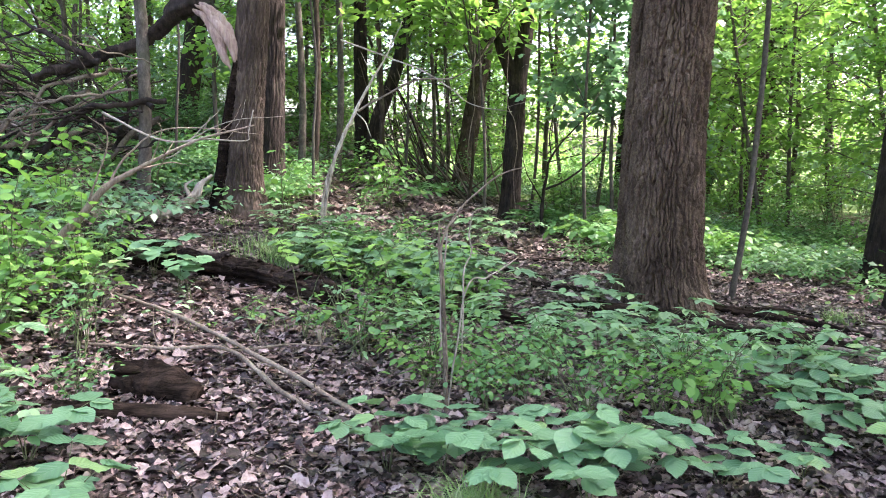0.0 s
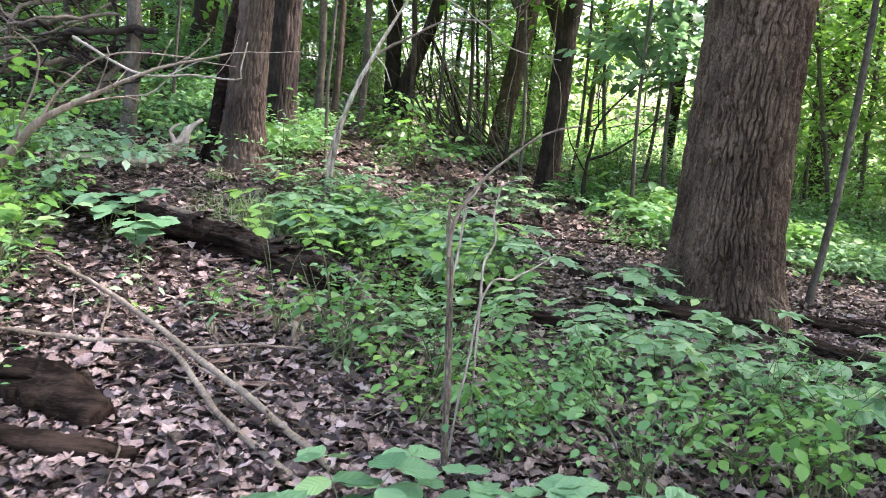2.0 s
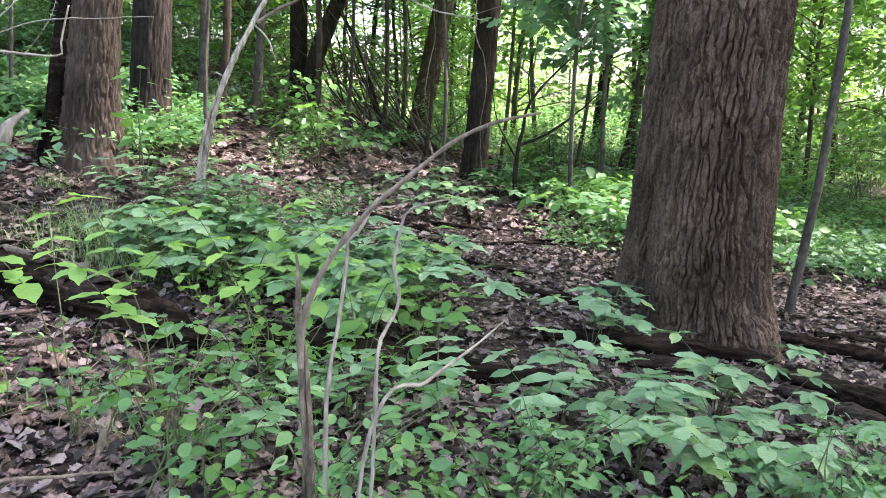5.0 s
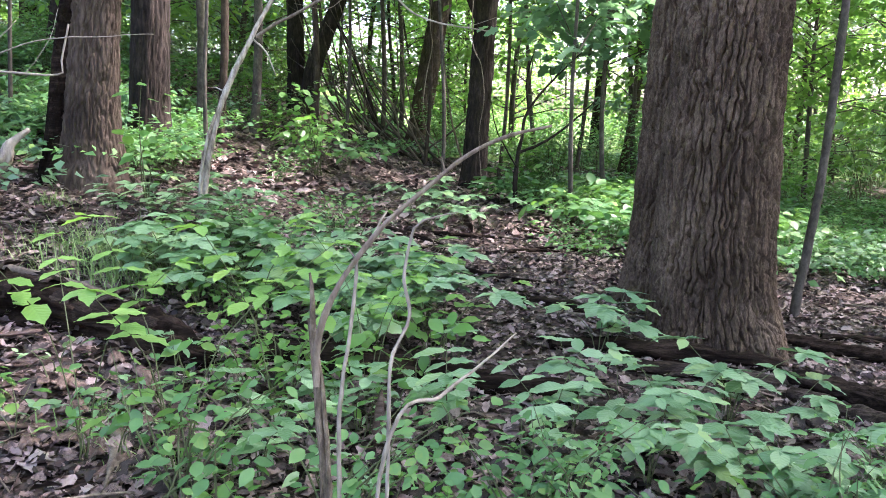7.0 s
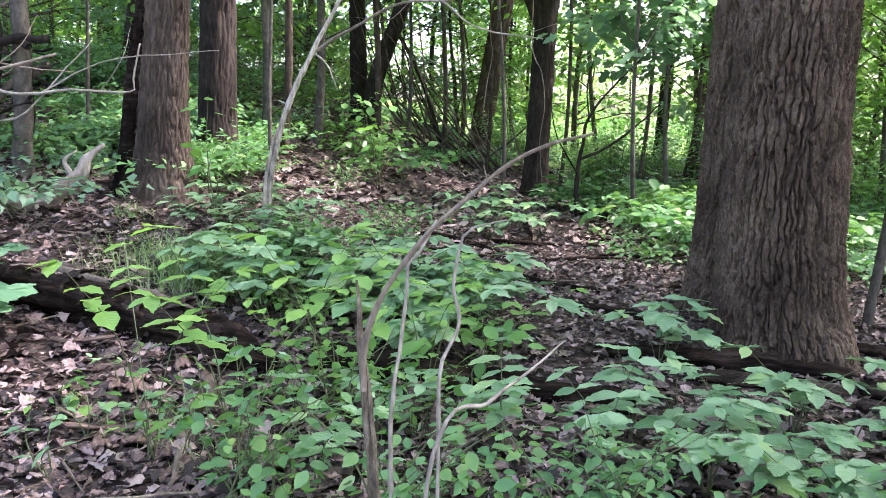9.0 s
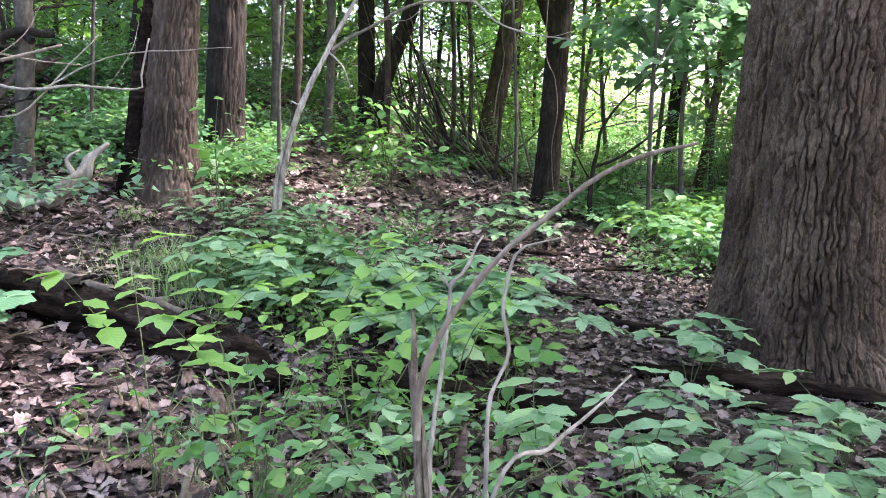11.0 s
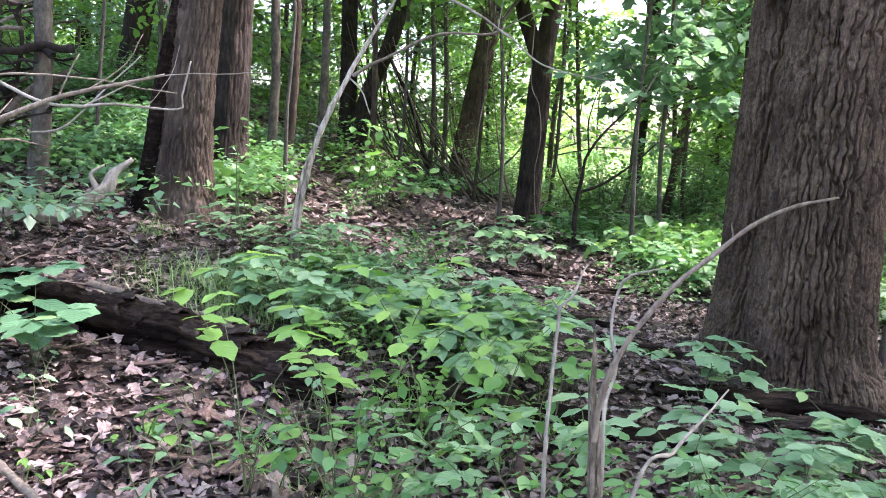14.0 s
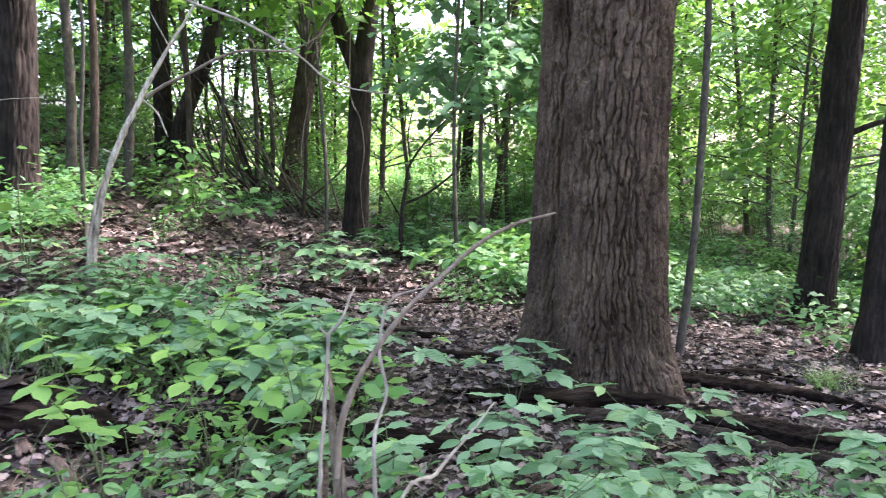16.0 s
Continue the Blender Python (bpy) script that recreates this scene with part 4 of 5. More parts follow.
log("hanging_vine", [(1.2, 13.75, 5.4, 0.008), (1.15, 13.75, 3.6, 0.008), (1.12, 13.7, 2.45, 0.008), (1.25, 13.66, 2.06, 0.007), (1.29, 13.6, 1.59, 0.007), (1.23, 13.55, 1.12, 0.006), (1.28, 13.45, 0.3, 0.006)], STICK, "thin pale vine hanging beside the slope tree", "vine", 6, 0.2)
log("hanging_vine", [(0.7, 14.85, 5.6, 0.009), (0.62, 14.85, 4.0, 0.009), (0.57, 14.83, 2.76, 0.008), (0.6, 14.77, 2.42, 0.008), (0.5, 14.67, 1.86, 0.008), (0.46, 14.59, 1.4, 0.007), (0.54, 14.55, 1.1, 0.007), (0.67, 14.52, 0.91, 0.007), (0.85, 14.5, 0.3, 0.006)], STICK, "thin pale vine hanging in a loose curve", "vine", 6, 0.2)
log("bare_shrub", [(1.55, 12.03, gz(1.55, 12.03) - 0.03, 0.03), (1.55, 12.1, 0.7, 0.028), (1.62, 12.2, 1.1, 0.024), (1.7, 12.25, 1.45, 0.018), (2.03, 12.34, 1.85, 0.012), (2.4, 12.4, 2.2, 0.006)], DARK, "dark-stemmed bare forked shrub", "shrub", 9, 0.15,
    ([(1.6, 12.15, 0.95, 0.02), (1.95, 12.2, 1.1, 0.017), (2.3, 12.3, 1.35, 0.013), (2.59, 12.32, 1.62, 0.007)], [(1.7, 12.25, 1.4, 0.012), (1.68, 12.25, 1.9, 0.008), (1.85, 12.3, 2.4, 0.004)], [(1.57, 12.1, 0.75, 0.012), (1.3, 12.0, 1.2, 0.008), (1.2, 12.0, 1.6, 0.004)]), twigs=5)


# ---- undergrowth ----
def leaf_mesh(template, mat, name="leaf"):
    return fast_mesh(name, *template, mat)


HERB_LEAVES = [leaf_mesh(leaf_template(w, fo, dr, teeth=0.05), HERB) for w, fo, dr in ((0.52, 0.1, 0.08), (0.6, 0.06, 0.13), (0.46, 0.14, 0.05))]
BRIGHT_LEAVES = [leaf_mesh(leaf_template(w, fo, dr, teeth=0.06), BRIGHT) for w, fo, dr in ((0.56, 0.1, 0.08), (0.64, 0.06, 0.12), (0.48, 0.14, 0.05))]
BROAD_LEAVES = [leaf_mesh(leaf_template(w, fo, dr), BLUEGREEN) for w, fo, dr in ((0.8, 0.05, 0.08), (0.86, 0.08, 0.05), (0.74, 0.04, 0.14))]


def herb(x, y, tall, leaf, stems, pairs, meshes, label, seed, name="herb", lean=0.5, f0=0.5, group="woodland herbs", palmate=False):
    """Herb with bent stems; leaves in pairs with a tuft at the tip, or five leaflets spread flat from the tip of each stem."""
    r = np.random.default_rng(seed)
    t = thing(name, (x, y, gz(x, y)), label, "plant", group)
    for s in range(stems):
        a = 2 * math.pi * (s + r.uniform(-0.3, 0.3)) / stems
        h = tall * r.uniform(0.7, 1.1)
        reach = lean * tall * r.uniform(0.5, 1.4)
        ex, ey = math.cos(a) * reach, math.sin(a) * reach
        path = [(0, 0, -0.02, 0.0032), (ex * 0.3, ey * 0.3, h * 0.6, 0.0023), (ex, ey, h, 0.0013)]
        stem = part("stem", tubes("stem", [path], STEM, 5, tall / 6), t)
        c = spline(path, tall / 12)

        def place(p, heading, size, rise):
            m = pose(p[0], p[1], p[2], rise + r.normal() * 6, r.normal() * 8, math.degrees(heading) - 90) @ Matrix.Diagonal((size, size, size, 1))
            part("leaf", meshes[int(r.integers(3))], stem, m=m)

        if palmate:
            for q in range(5):
                off = (q - 2) * 1.02 + r.normal() * 0.1
                place(c[-1], a + off, leaf * (1.12 - 0.13 * abs(q - 2)) * r.uniform(0.85, 1.15), -5)
            if pairs > 1:
                p = c[int(len(c) * 0.6)]
                for q in range(3):
                    place(p, a + 2.1 + q * 1.0 + r.normal() * 0.2, leaf * r.uniform(0.55, 0.85), -4)
            continue
        for k in range(pairs + 1):
            f = f0 + (1 - f0) * k / pairs
            p = c[min(len(c) - 1, int(f * (len(c) - 1)))]
            a0 = a + (math.pi / 2 if k < pairs else 0) + r.normal() * 0.3
            for q in range(2 if k < pairs else 3):
                ha = a0 + (q * math.pi if k < pairs else (q - 1) * 1.15) + r.normal() * 0.2
                place(p, ha, leaf * r.uniform(0.65, 1.15) * (0.8 + 0.3 * math.sin(f * 2.6)), -4)
    return t


def spray(x, y, tall, width, stems, leaves, leaf, template, mat, label, seed, name="shrub", group="undergrowth", stem_mat=STEM, up=0.35, apart=False):
    """Bushy plant: many thin stems, and leaves in flat layers along them."""
    r = np.random.default_rng(seed)
    t = thing(name, (x, y, gz(x, y)), label, "plant", group)
    paths, pos, out = [], [], []
    per = max(3, leaves // stems)
    for s in range(stems):
        a, reach = r.uniform(0, 2 * math.pi), width * math.sqrt(r.random())
        h = tall * r.uniform(0.5, 1.05)
        e = np.array([math.cos(a) * reach, math.sin(a) * reach, h])
        m = np.array([e[0] * 0.35 + r.normal() * 0.03, e[1] * 0.35 + r.normal() * 0.03, h * 0.6])
        b = r.normal(size=2) * width * 0.15
        path = [(b[0], b[1], -0.03, 0.003 + 0.004 * tall), (*m, 0.002 + 0.002 * tall), (*e, 0.001)]
        paths.append(path)
        c = spline(path, tall / 14)
        idx = (len(c) * (up + (1 - up) * r.random(per) ** 0.8)).astype(int).clip(0, len(c) - 1)
        j = r.normal(size=(per, 3)) * [width * 0.22, width * 0.22, 0.04 * tall]
        pos.append(c[idx, :3] + j)
        out.append(np.arctan2(j[:, 1], j[:, 0]) + r.normal(size=per) * 0.6)
    pos, out = np.vstack(pos), np.concatenate(out)
    n = len(pos)
    pos[:, 2] = np.maximum(pos[:, 2], 0.02)
    v, f = scatter_leaves(template, pos, out, r.normal(size=n) * 0.3 - 0.12, leaf * (0.55 + 0.75 * r.random(n)), r.normal(size=n) * 0.35)
    if apart:
        for p in paths:
            part("stem", tubes("stem", [p], stem_mat, 5, tall / 8), t)
    else:
        tagged(part("stem", tubes("stem", paths, stem_mat, 4, tall / 2), t), kind="stuff")
    tagged(part("foliage", fast_mesh("foliage", v, f, mat), t), kind="stuff")
    return t


def tuft(x, y, tall, blades, spread, seed, label):
    """Grass tuft of arching blades."""
    r = np.random.default_rng(seed)
    vs, fs = [], []
    for i in range(blades):
        a = r.uniform(0, 2 * math.pi)
        b = r.normal(size=2) * spread
        ln, w = tall * r.uniform(0.5, 1.1), 0.0032 * r.uniform(0.6, 1.5)
        bend = r.uniform(0.5, 2.3)
        d, q = np.array([math.cos(a), math.sin(a), 0]), np.array([-math.sin(a), math.cos(a), 0])
        rows = []
        for s in (0, 0.35, 0.7, 1.0):
            p = np.array([b[0], b[1], -0.01]) + d * ln * bend * 0.6 * s * s + np.array([0, 0, ln * (s - 0.45 * bend * s * s)])
            ww = w * (1 - s * 0.92)
            rows += [p - q * ww, p + q * ww]
        o = len(vs)
        vs += rows
        fs += [(o, o + 1, o + 3, o + 2), (o + 2, o + 3, o + 5, o + 4), (o + 4, o + 5, o + 7, o + 6)]
    t = tagged(new("grass_tuft", fast_mesh("grass_tuft", np.array(vs), np.array(fs), GRASS)), label, "grass", kind="stuff")
    t.location = (x, y, gz(x, y))
    return t


def repeat(kinds, spots, rg, lo=0.8, hi=1.2):
    for i, (x, y) in enumerate(spots):
        s = rg.uniform(lo, hi)
        copy_thing(kinds[i % len(kinds)], pose(x, y, gz(x, y), rg.normal() * 4, rg.normal() * 4, rg.uniform(0, 360)) @ Matrix.Diagonal((s, s, s, 1)))


def patch(rg, x, y, rx, ry, n):
    a, q = rg.random(n) * 2 * math.pi, np.sqrt(rg.random(n))
    return [(x + rx * k * math.cos(b), y + ry * k * math.sin(b)) for b, k in zip(a, q)]


ru = np.random.default_rng(33)
# Broad-leaved plant in the foreground.
BL = "herb with broad matt blue-green leaves held flat"
broad = [herb(0.0, 3.42, 0.3, 0.145, 4, 2, BROAD_LEAVES, BL, 200, lean=0.85, f0=0.6), herb(0.5, 3.4, 0.32, 0.15, 4, 2, BROAD_LEAVES, BL, 201, lean=0.85, f0=0.6), herb(0.28, 3.25, 0.27, 0.14, 3, 2, BROAD_LEAVES, BL, 202, lean=0.85, f0=0.6)]
repeat(broad, [(0.75, 3.35), (-0.25, 3.4), (0.15, 3.6), (0.95, 3.5), (0.62, 3.15), (2.0, 4.1), (2.45, 4.2), (2.3, 3.75), (1.75, 3.6), (-2.05, 5.95), (-2.35, 6.2), (2.9, 4.6), (2.7, 5.0), (2.15, 4.6), (1.3, 3.45), (-1.45, 2.75), (-1.85, 3.3)], ru, 0.85, 1.15)
# Herbs with pointed leaves, in carpets.
HL = "herb with pointed green leaves in pairs"
PL = "low herb with five flat pale green leaflets spread from each stem"
herbs = [herb(-0.5 + 0.25 * i, 7.0 + 0.2 * (i % 3), 0.3 + 0.03 * (i % 3), 0.135, 4 if i % 2 else 3, 1 + i % 2, HERB_LEAVES, PL, 210 + i, lean=0.75, palmate=True) for i in range(4)]
paired = [herb(0.9 + 0.35 * i, 5.75 - 0.2 * i, 0.34, 0.115, 3, 3, HERB_LEAVES, HL, 216 + i, lean=0.7) for i in range(2)]
yellow = [herb(-0.1 + 0.4 * i, 6.75 - 0.3 * i, 0.5, 0.115, 3, 3, BRIGHT_LEAVES, "herb with pointed yellow-green leaves in pairs", 219 + i, lean=0.85, f0=0.4) for i in range(2)]
spots = patch(ru, -0.5, 7.2, 0.95, 0.75, 36) + patch(ru, 0.1, 6.95, 0.6, 0.4, 8) + patch(ru, 1.45, 5.55, 0.7, 0.5, 8) + patch(ru, 2.3, 5.2, 0.6, 0.5, 7) + patch(ru, 0.2, 6.55, 0.5, 0.25, 6) \
    + patch(ru, -1.5, 8.5, 0.4, 0.35, 5) + patch(ru, 1.3, 6.75, 0.16, 0.1, 2) + patch(ru, -3.0, 5.0, 0.6, 1.2, 14) + patch(ru, -3.4, 6.9, 0.4, 0.3, 4) + patch(ru, 0.75, 10.2, 0.5, 0.8, 8)
repeat(herbs, spots, ru)
spots = patch(ru, 0.35, 5.2, 0.75, 0.45, 5) + patch(ru, 1.3, 5.1, 0.6, 0.4, 3) + patch(ru, -1.45, 7.9, 0.4, 0.4, 4) + patch(ru, -2.2, 3.1, 0.5, 0.5, 6) + patch(ru, -3.0, 5.2, 0.6, 1.0, 8)
repeat(paired, spots, ru)
tallish = [herb(-0.62, 5.12, 0.82, 0.115, 3, 3, BRIGHT_LEAVES, "tall thin seedling with pairs of bright yellow-green leaves", 226, lean=0.5, f0=0.72), herb(-0.3, 5.35, 0.78, 0.115, 2, 3, BRIGHT_LEAVES, "tall thin seedling with pairs of bright yellow-green leaves", 227, lean=0.55, f0=0.7)]
repeat(tallish, [(-0.95, 5.2), (-0.45, 5.65), (0.0, 5.9)], ru, 0.85, 1.0)
repeat(yellow, patch(ru, 0.0, 6.6, 0.5, 0.3, 3) + patch(ru, -2.9, 5.0, 0.5, 0.9, 8), ru, 0.75, 1.1)
# Fine-leaved seedlings and low shrubs.
FL = "low bushy plant with small fresh green leaves"
fine = [spray(-0.05, 4.75, 0.55, 0.42, 12, 190, 0.055, OVATE, LOW, FL, 240, apart=True), spray(0.55, 4.85, 0.45, 0.4, 10, 150, 0.055, OVATE, LOW, FL, 241, apart=True), spray(-0.35, 5.8, 0.42, 0.4, 10, 160, 0.06, OVATE, FRESH, FL, 242, apart=True), spray(1.5, 4.75, 0.5, 0.3, 10, 170, 0.055, NARROW, LOW, FL, 243, apart=True)]
repeat(fine, [(0.45, 4.4), (1.05, 4.5), (1.45, 4.15), (0.65, 4.8), (0.75, 4.0), (0.2, 4.2), (-0.1, 4.4), (1.65, 4.3), (-1.1, 7.5), (-0.75, 7.7), (1.25, 4.3), (1.85, 5.1), (2.5, 4.9), (-0.55, 4.9), (-0.7, 6.6), (-2.6, 5.6), (-3.3, 4.4), (-2.75, 4.0), (-3.2, 6.2), (-2.3, 3.6), (-0.2, 8.0), (-0.9, 7.9), (0.3, 4.5), (-2.2, 4.6), (-2.6, 3.4), (-2.0, 3.0), (-3.0, 4.8), (-2.8, 6.3), (-3.4, 5.5), (-1.9, 3.9), (3.0, 4.2), (3.3, 5.2), (-1.05, 10.2), (-0.4, 9.0)], ru, 0.7, 1.1)
YL = "young shrub with bright yellow-green leaves catching the light"
bright = [spray(-1.1, 12.4, 0.6, 0.6, 12, 260, 0.085, OVATE, FRESH, YL, 250), spray(2.3, 11.2, 0.45, 0.6, 10, 200, 0.085, OVATE, FRESH, YL, 251), spray(-3.0, 5.3, 1.05, 0.5, 9, 130, 0.1, BROAD, FRESH, YL, 252, apart=True)]
repeat(bright, [(2.9, 12.2), (2.0, 13.0), (-0.8, 11.4), (-1.6, 13.2), (3.4, 10.6)], ru, 0.6, 1.0)
repeat(bright[2:], [(-2.75, 4.8), (-2.45, 5.25), (-3.3, 5.1), (-3.5, 4.7), (-3.8, 6.0), (-3.4, 7.0), (-2.6, 4.3)], ru, 0.6, 0.95)
spray(-1.72, 8.35, 1.05, 0.28, 3, 36, 0.1, OVATE, FRESH, "slender seedling with yellow-green leaves beside the snapped tree", 255, apart=True)
# Grass.
GL = "tuft of fine arching green grass blades"
for i, (x, y, h, b, s) in enumerate([(0.12, 3.0, 0.32, 420, 0.07), (-1.5, 7.2, 0.36, 520, 0.24), (-1.2, 7.35, 0.36, 520, 0.24), (-1.75, 7.5, 0.32, 400, 0.24), (-0.95, 7.1, 0.28, 180, 0.22), (-1.4, 6.95, 0.26, 180, 0.22), (3.73, 7.2, 0.26, 260, 0.07), (-2.3, 8.2, 0.2, 120, 0.08), (-0.75, 5.25, 0.2, 60, 0.1), (-1.1, 5.5, 0.16, 60, 0.12)]):
    tuft(x, y, h, b, s, 300 + i, GL)
# Broad-leaved undergrowth at the foot of the slope.
lush = [spray(2.35, 10.2, 0.5, 0.5, 9, 120, 0.14, OVATE, LOW, "leafy undergrowth with broad mid-green leaves in layers", 270, up=0.6), spray(2.9, 10.9, 0.6, 0.55, 9, 130, 0.14, OVATE, FRESH, "leafy undergrowth with broad mid-green leaves in layers", 271, up=0.6)]
repeat(lush, [(2.6, 9.7), (3.2, 10.2), (2.1, 11.0), (2.6, 11.6), (3.5, 11.3), (4.0, 10.4), (1.9, 12.6), (3.1, 12.6), (-0.6, 12.0)], ru, 0.8, 1.15)
# Undergrowth further off: one set of shrubs, repeated.
UL = "dense green undergrowth shrub"
under = [spray(5.5 + i, 13 + 2 * i, 0.8 + 0.3 * i, 0.7, 14, 420, 0.095, SIMPLE, LOW if i % 2 else FRESH, UL, 260 + i) for i in range(4)]
spots = []
while len(spots) < 250:
    x, y = ru.uniform(-15, 19), ru.uniform(5, 32)
    path = abs(x - 0.4 + 0.1 * (y - 10)) < 1.7 and y < 18
    rightlit = 2 < x < 6.2 and y < 10.4
    if path or rightlit or (x < 0 and y < 9 and x > -4.2) or (x >= 0 and y < 10.5 and x < 6.5):
        continue
    spots.append((x, y))
spots += patch(ru, 7.6, 10.8, 1.4, 1.3, 10)
repeat(under, spots, ru, 0.6, 1.15)
low = [spray(-3.2, 10.0 + i, 0.32, 0.85, 16, 360, 0.085, SIMPLE, (LOW, MAPLE, LOW)[i], "low carpet of green herbs on the slope", 280 + i, "ground_herbs") for i in range(3)]
spots = []
while len(spots) < 160:
    x, y = ru.uniform(-9, 8), ru.uniform(7.5, 24)
    if -1.9 - 0.1 * (y - 9) < x < 1.9 and y < 16 or 2.0 < x < 5 and y < 9.3 or -2.6 < x < 2 and y < 9.3:
        continue
    spots.append((x, y))
spots += patch(ru, -4.5, 11.5, 2.6, 2.8, 55) + patch(ru, 4.2, 12.0, 2.2, 2.4, 40) + patch(ru, -2.6, 9.6, 0.7, 0.7, 7) + patch(ru, 7.3, 9.8, 1.3, 1.6, 16)
repeat(low, spots, ru, 0.7, 1.2)


# Young trees whose leaves hang into view.
def leafy_sapling(x, y, tall, r0, clumps, low_z, wide, template, leaf, mat, label, seed, bark=GREY, per=34):
    r = np.random.default_rng(seed)
    t = thing("young_tree", (x, y, gz(x, y)), label, "tree", "young trees")
    bow = r.normal(size=2) * 0.035 * tall
    path = [(0, 0, -0.1, r0 * 1.2), (bow[0] * 0.5, bow[1] * 0.4, tall * 0.22, r0), (bow[0] * 0.7 + 0.05, bow[1] * 0.2, tall * 0.42, r0 * 0.85), (bow[0] * 0.4, bow[1], tall * 0.7, r0 * 0.7), (0.05, 0.0, tall, r0 * 0.25)]
    part("trunk", fast_mesh("trunk", *tube_data(path, 8, 0.35, 0.1, seed), bark), t)
    paths, sets = [], []
    for c in range(clumps):
        z = low_z + (tall - low_z) * r.random()
        a, reach = r.uniform(0, 2 * math.pi), wide * r.uniform(0.35, 1.0)
        e = np.array([math.cos(a) * reach, math.sin(a) * reach, z + 0.2 * r.normal()])
        s = np.array([0, 0.03, max(0.5, z - 0.4)])
        paths.append([(*s, r0 * 0.35), (*((s + e) / 2 + [0, 0, 0.12]), r0 * 0.22), (*e, 0.002)])
        k = r.random(per)
        p = s + (e - s) * (0.35 + 0.75 * k)[:, None] + r.normal(size=(per, 3)) * [0.2, 0.2, 0.06]
        sets.append(scatter_leaves(template, p, a + r.normal(size=per) * 1.0, r.normal(size=per) * 0.3 - 0.3, leaf * (0.6 + 0.7 * r.random(per)), r.normal(size=per) * 0.4))
    part("branchwork", tubes("branchwork", paths, bark, 4, 1.0), t)
    part("crown", fast_mesh("crown", *joined(sets), mat), t)
    return t


leafy_sapling(2.15, 11.6, 5.0, 0.025, 26, 1.9, 1.0, LOBED, 0.15, MAPLE, "young maple with cool green lobed leaves in flat layers", 400)
leafy_sapling(3.85, 13.2, 5.5, 0.03, 28, 2.1, 1.1, LOBED, 0.16, MAPLE, "young maple with cool green lobed leaves in flat layers", 404)
leafy_sapling(2.8, 12.6, 5.5, 0.03, 26, 2.1, 1.1, LOBED, 0.15, MAPLE, "young maple with cool green lobed leaves in flat layers", 401)
SL = "leafy seedling with bright yellow-green leaves on thin stems"
for i, (x, y, tall, n) in enumerate([(-0.15, 5.75, 0.4, 26), (0.25, 5.95, 0.42, 26), (0.3, 6.35, 0.4, 28), (-0.75, 5.45, 0.3, 16)]):
    spray(x, y, tall, 0.34, 5, n, 0.095, OVATE, FRESH, SL, 320 + i, "seedling", apart=True, up=0.5)
for i, (x, y, tall, n) in enumerate([(-1.0, 7.55, 0.34, 34), (-0.65, 7.85, 0.36, 34), (-0.85, 7.05, 0.4, 36), (-0.35, 7.25, 0.34, 32), (0.2, 7.45, 0.26, 24)]):
    spray(x, y, tall, 0.38, 5, n, 0.1, BROAD, HERB if i % 2 else FRESH, "low leafy seedling with spreading green leaves", 340 + i, "seedling", apart=True, up=0.7)
rs = np.random.default_rng(91)
for i in range(46):
    x, y = rs.uniform(-2.0, 0.5), rs.uniform(4.9, 5.9)
    spray(x, y, rs.uniform(0.08, 0.24), 0.16, 3, 9, rs.uniform(0.045, 0.08), NARROW if i % 3 else OVATE, FRESH if i % 2 else HERB, "small green seedling sprouting out of dry leaves", 360 + i, "seedling", apart=True, up=0.6)
leafy_sapling(-1.65, 9.9, 4.2, 0.018, 12, 2.7, 0.6, LOBED, 0.13, FRESH, "young maple with fresh green lobed leaves", 402)
leafy_sapling(-3.45, 10.0, 4.0, 0.018, 12, 2.6, 0.5, LOBED, 0.13, MAPLE, "young maple with cool green lobed leaves in flat layers", 403)
YT = "young leafy tree in the understory"
young = [leafy_sapling(-3.4, 11.8, 5.0, 0.03, 30, 1.3, 1.3, OVATE, 0.12, CROWN, YT, 410), leafy_sapling(3.9, 15.0, 6.0, 0.035, 40, 1.6, 1.5, OVATE, 0.13, CROWN, YT, 411)]
repeat(young, [(6.0, 15.5), (8.2, 10.8), (7.2, 12.2), (-5.4, 11.5), (-6.2, 13.5), (2.6, 16.5)], ru, 0.8, 1.2)
far = [leafy_sapling(-9.0, 20.0, 7.5, 0.05, 54, 0.9, 2.0, SIMPLE, 0.19, MAPLE, YT, 415, per=40), leafy_sapling(7.5, 13.0, 6.5, 0.04, 52, 0.8, 1.8, SIMPLE, 0.14, CROWN, YT, 412, per=46), leafy_sapling(-7.5, 16.0, 8.0, 0.05, 60, 1.0, 2.1, SIMPLE, 0.15, CROWN, YT, 413, per=46), leafy_sapling(9.5, 19.0, 8.0, 0.05, 64, 0.6, 2.2, SIMPLE, 0.15, CROWN, YT, 414, per=46)]
spots = [(9.0, 13.5), (9.5, 16.5), (6.5, 19.5), (8.0, 18.0), (10.5, 11.0), (0.6, 24.0), (-1.4, 21.5), (-3.2, 19.0), (-5.0, 17.0), (-7.2, 11.0), (-4.1, 15.8), (7.8, 20.8), (9.4, 23.0), (8.6, 26.0), (1.2, 25.6)]
while len(spots) < 96:
    x, y = ru.uniform(-20, 20), ru.uniform(13, 34)
    if -8 < x < 9 and y < 19 or 3.2 < x < 11 and y > 21:
        continue
    spots.append((x, y))
repeat(far, spots, ru, 0.8, 1.35)
rf = np.random.default_rng(78)
repeat(far[1:], [(-5.4, 22.0), (-8.4, 21.0), (7.4, 22.0), (8.8, 24.5), (9.4, 27.5)], rf, 0.9, 1.2)
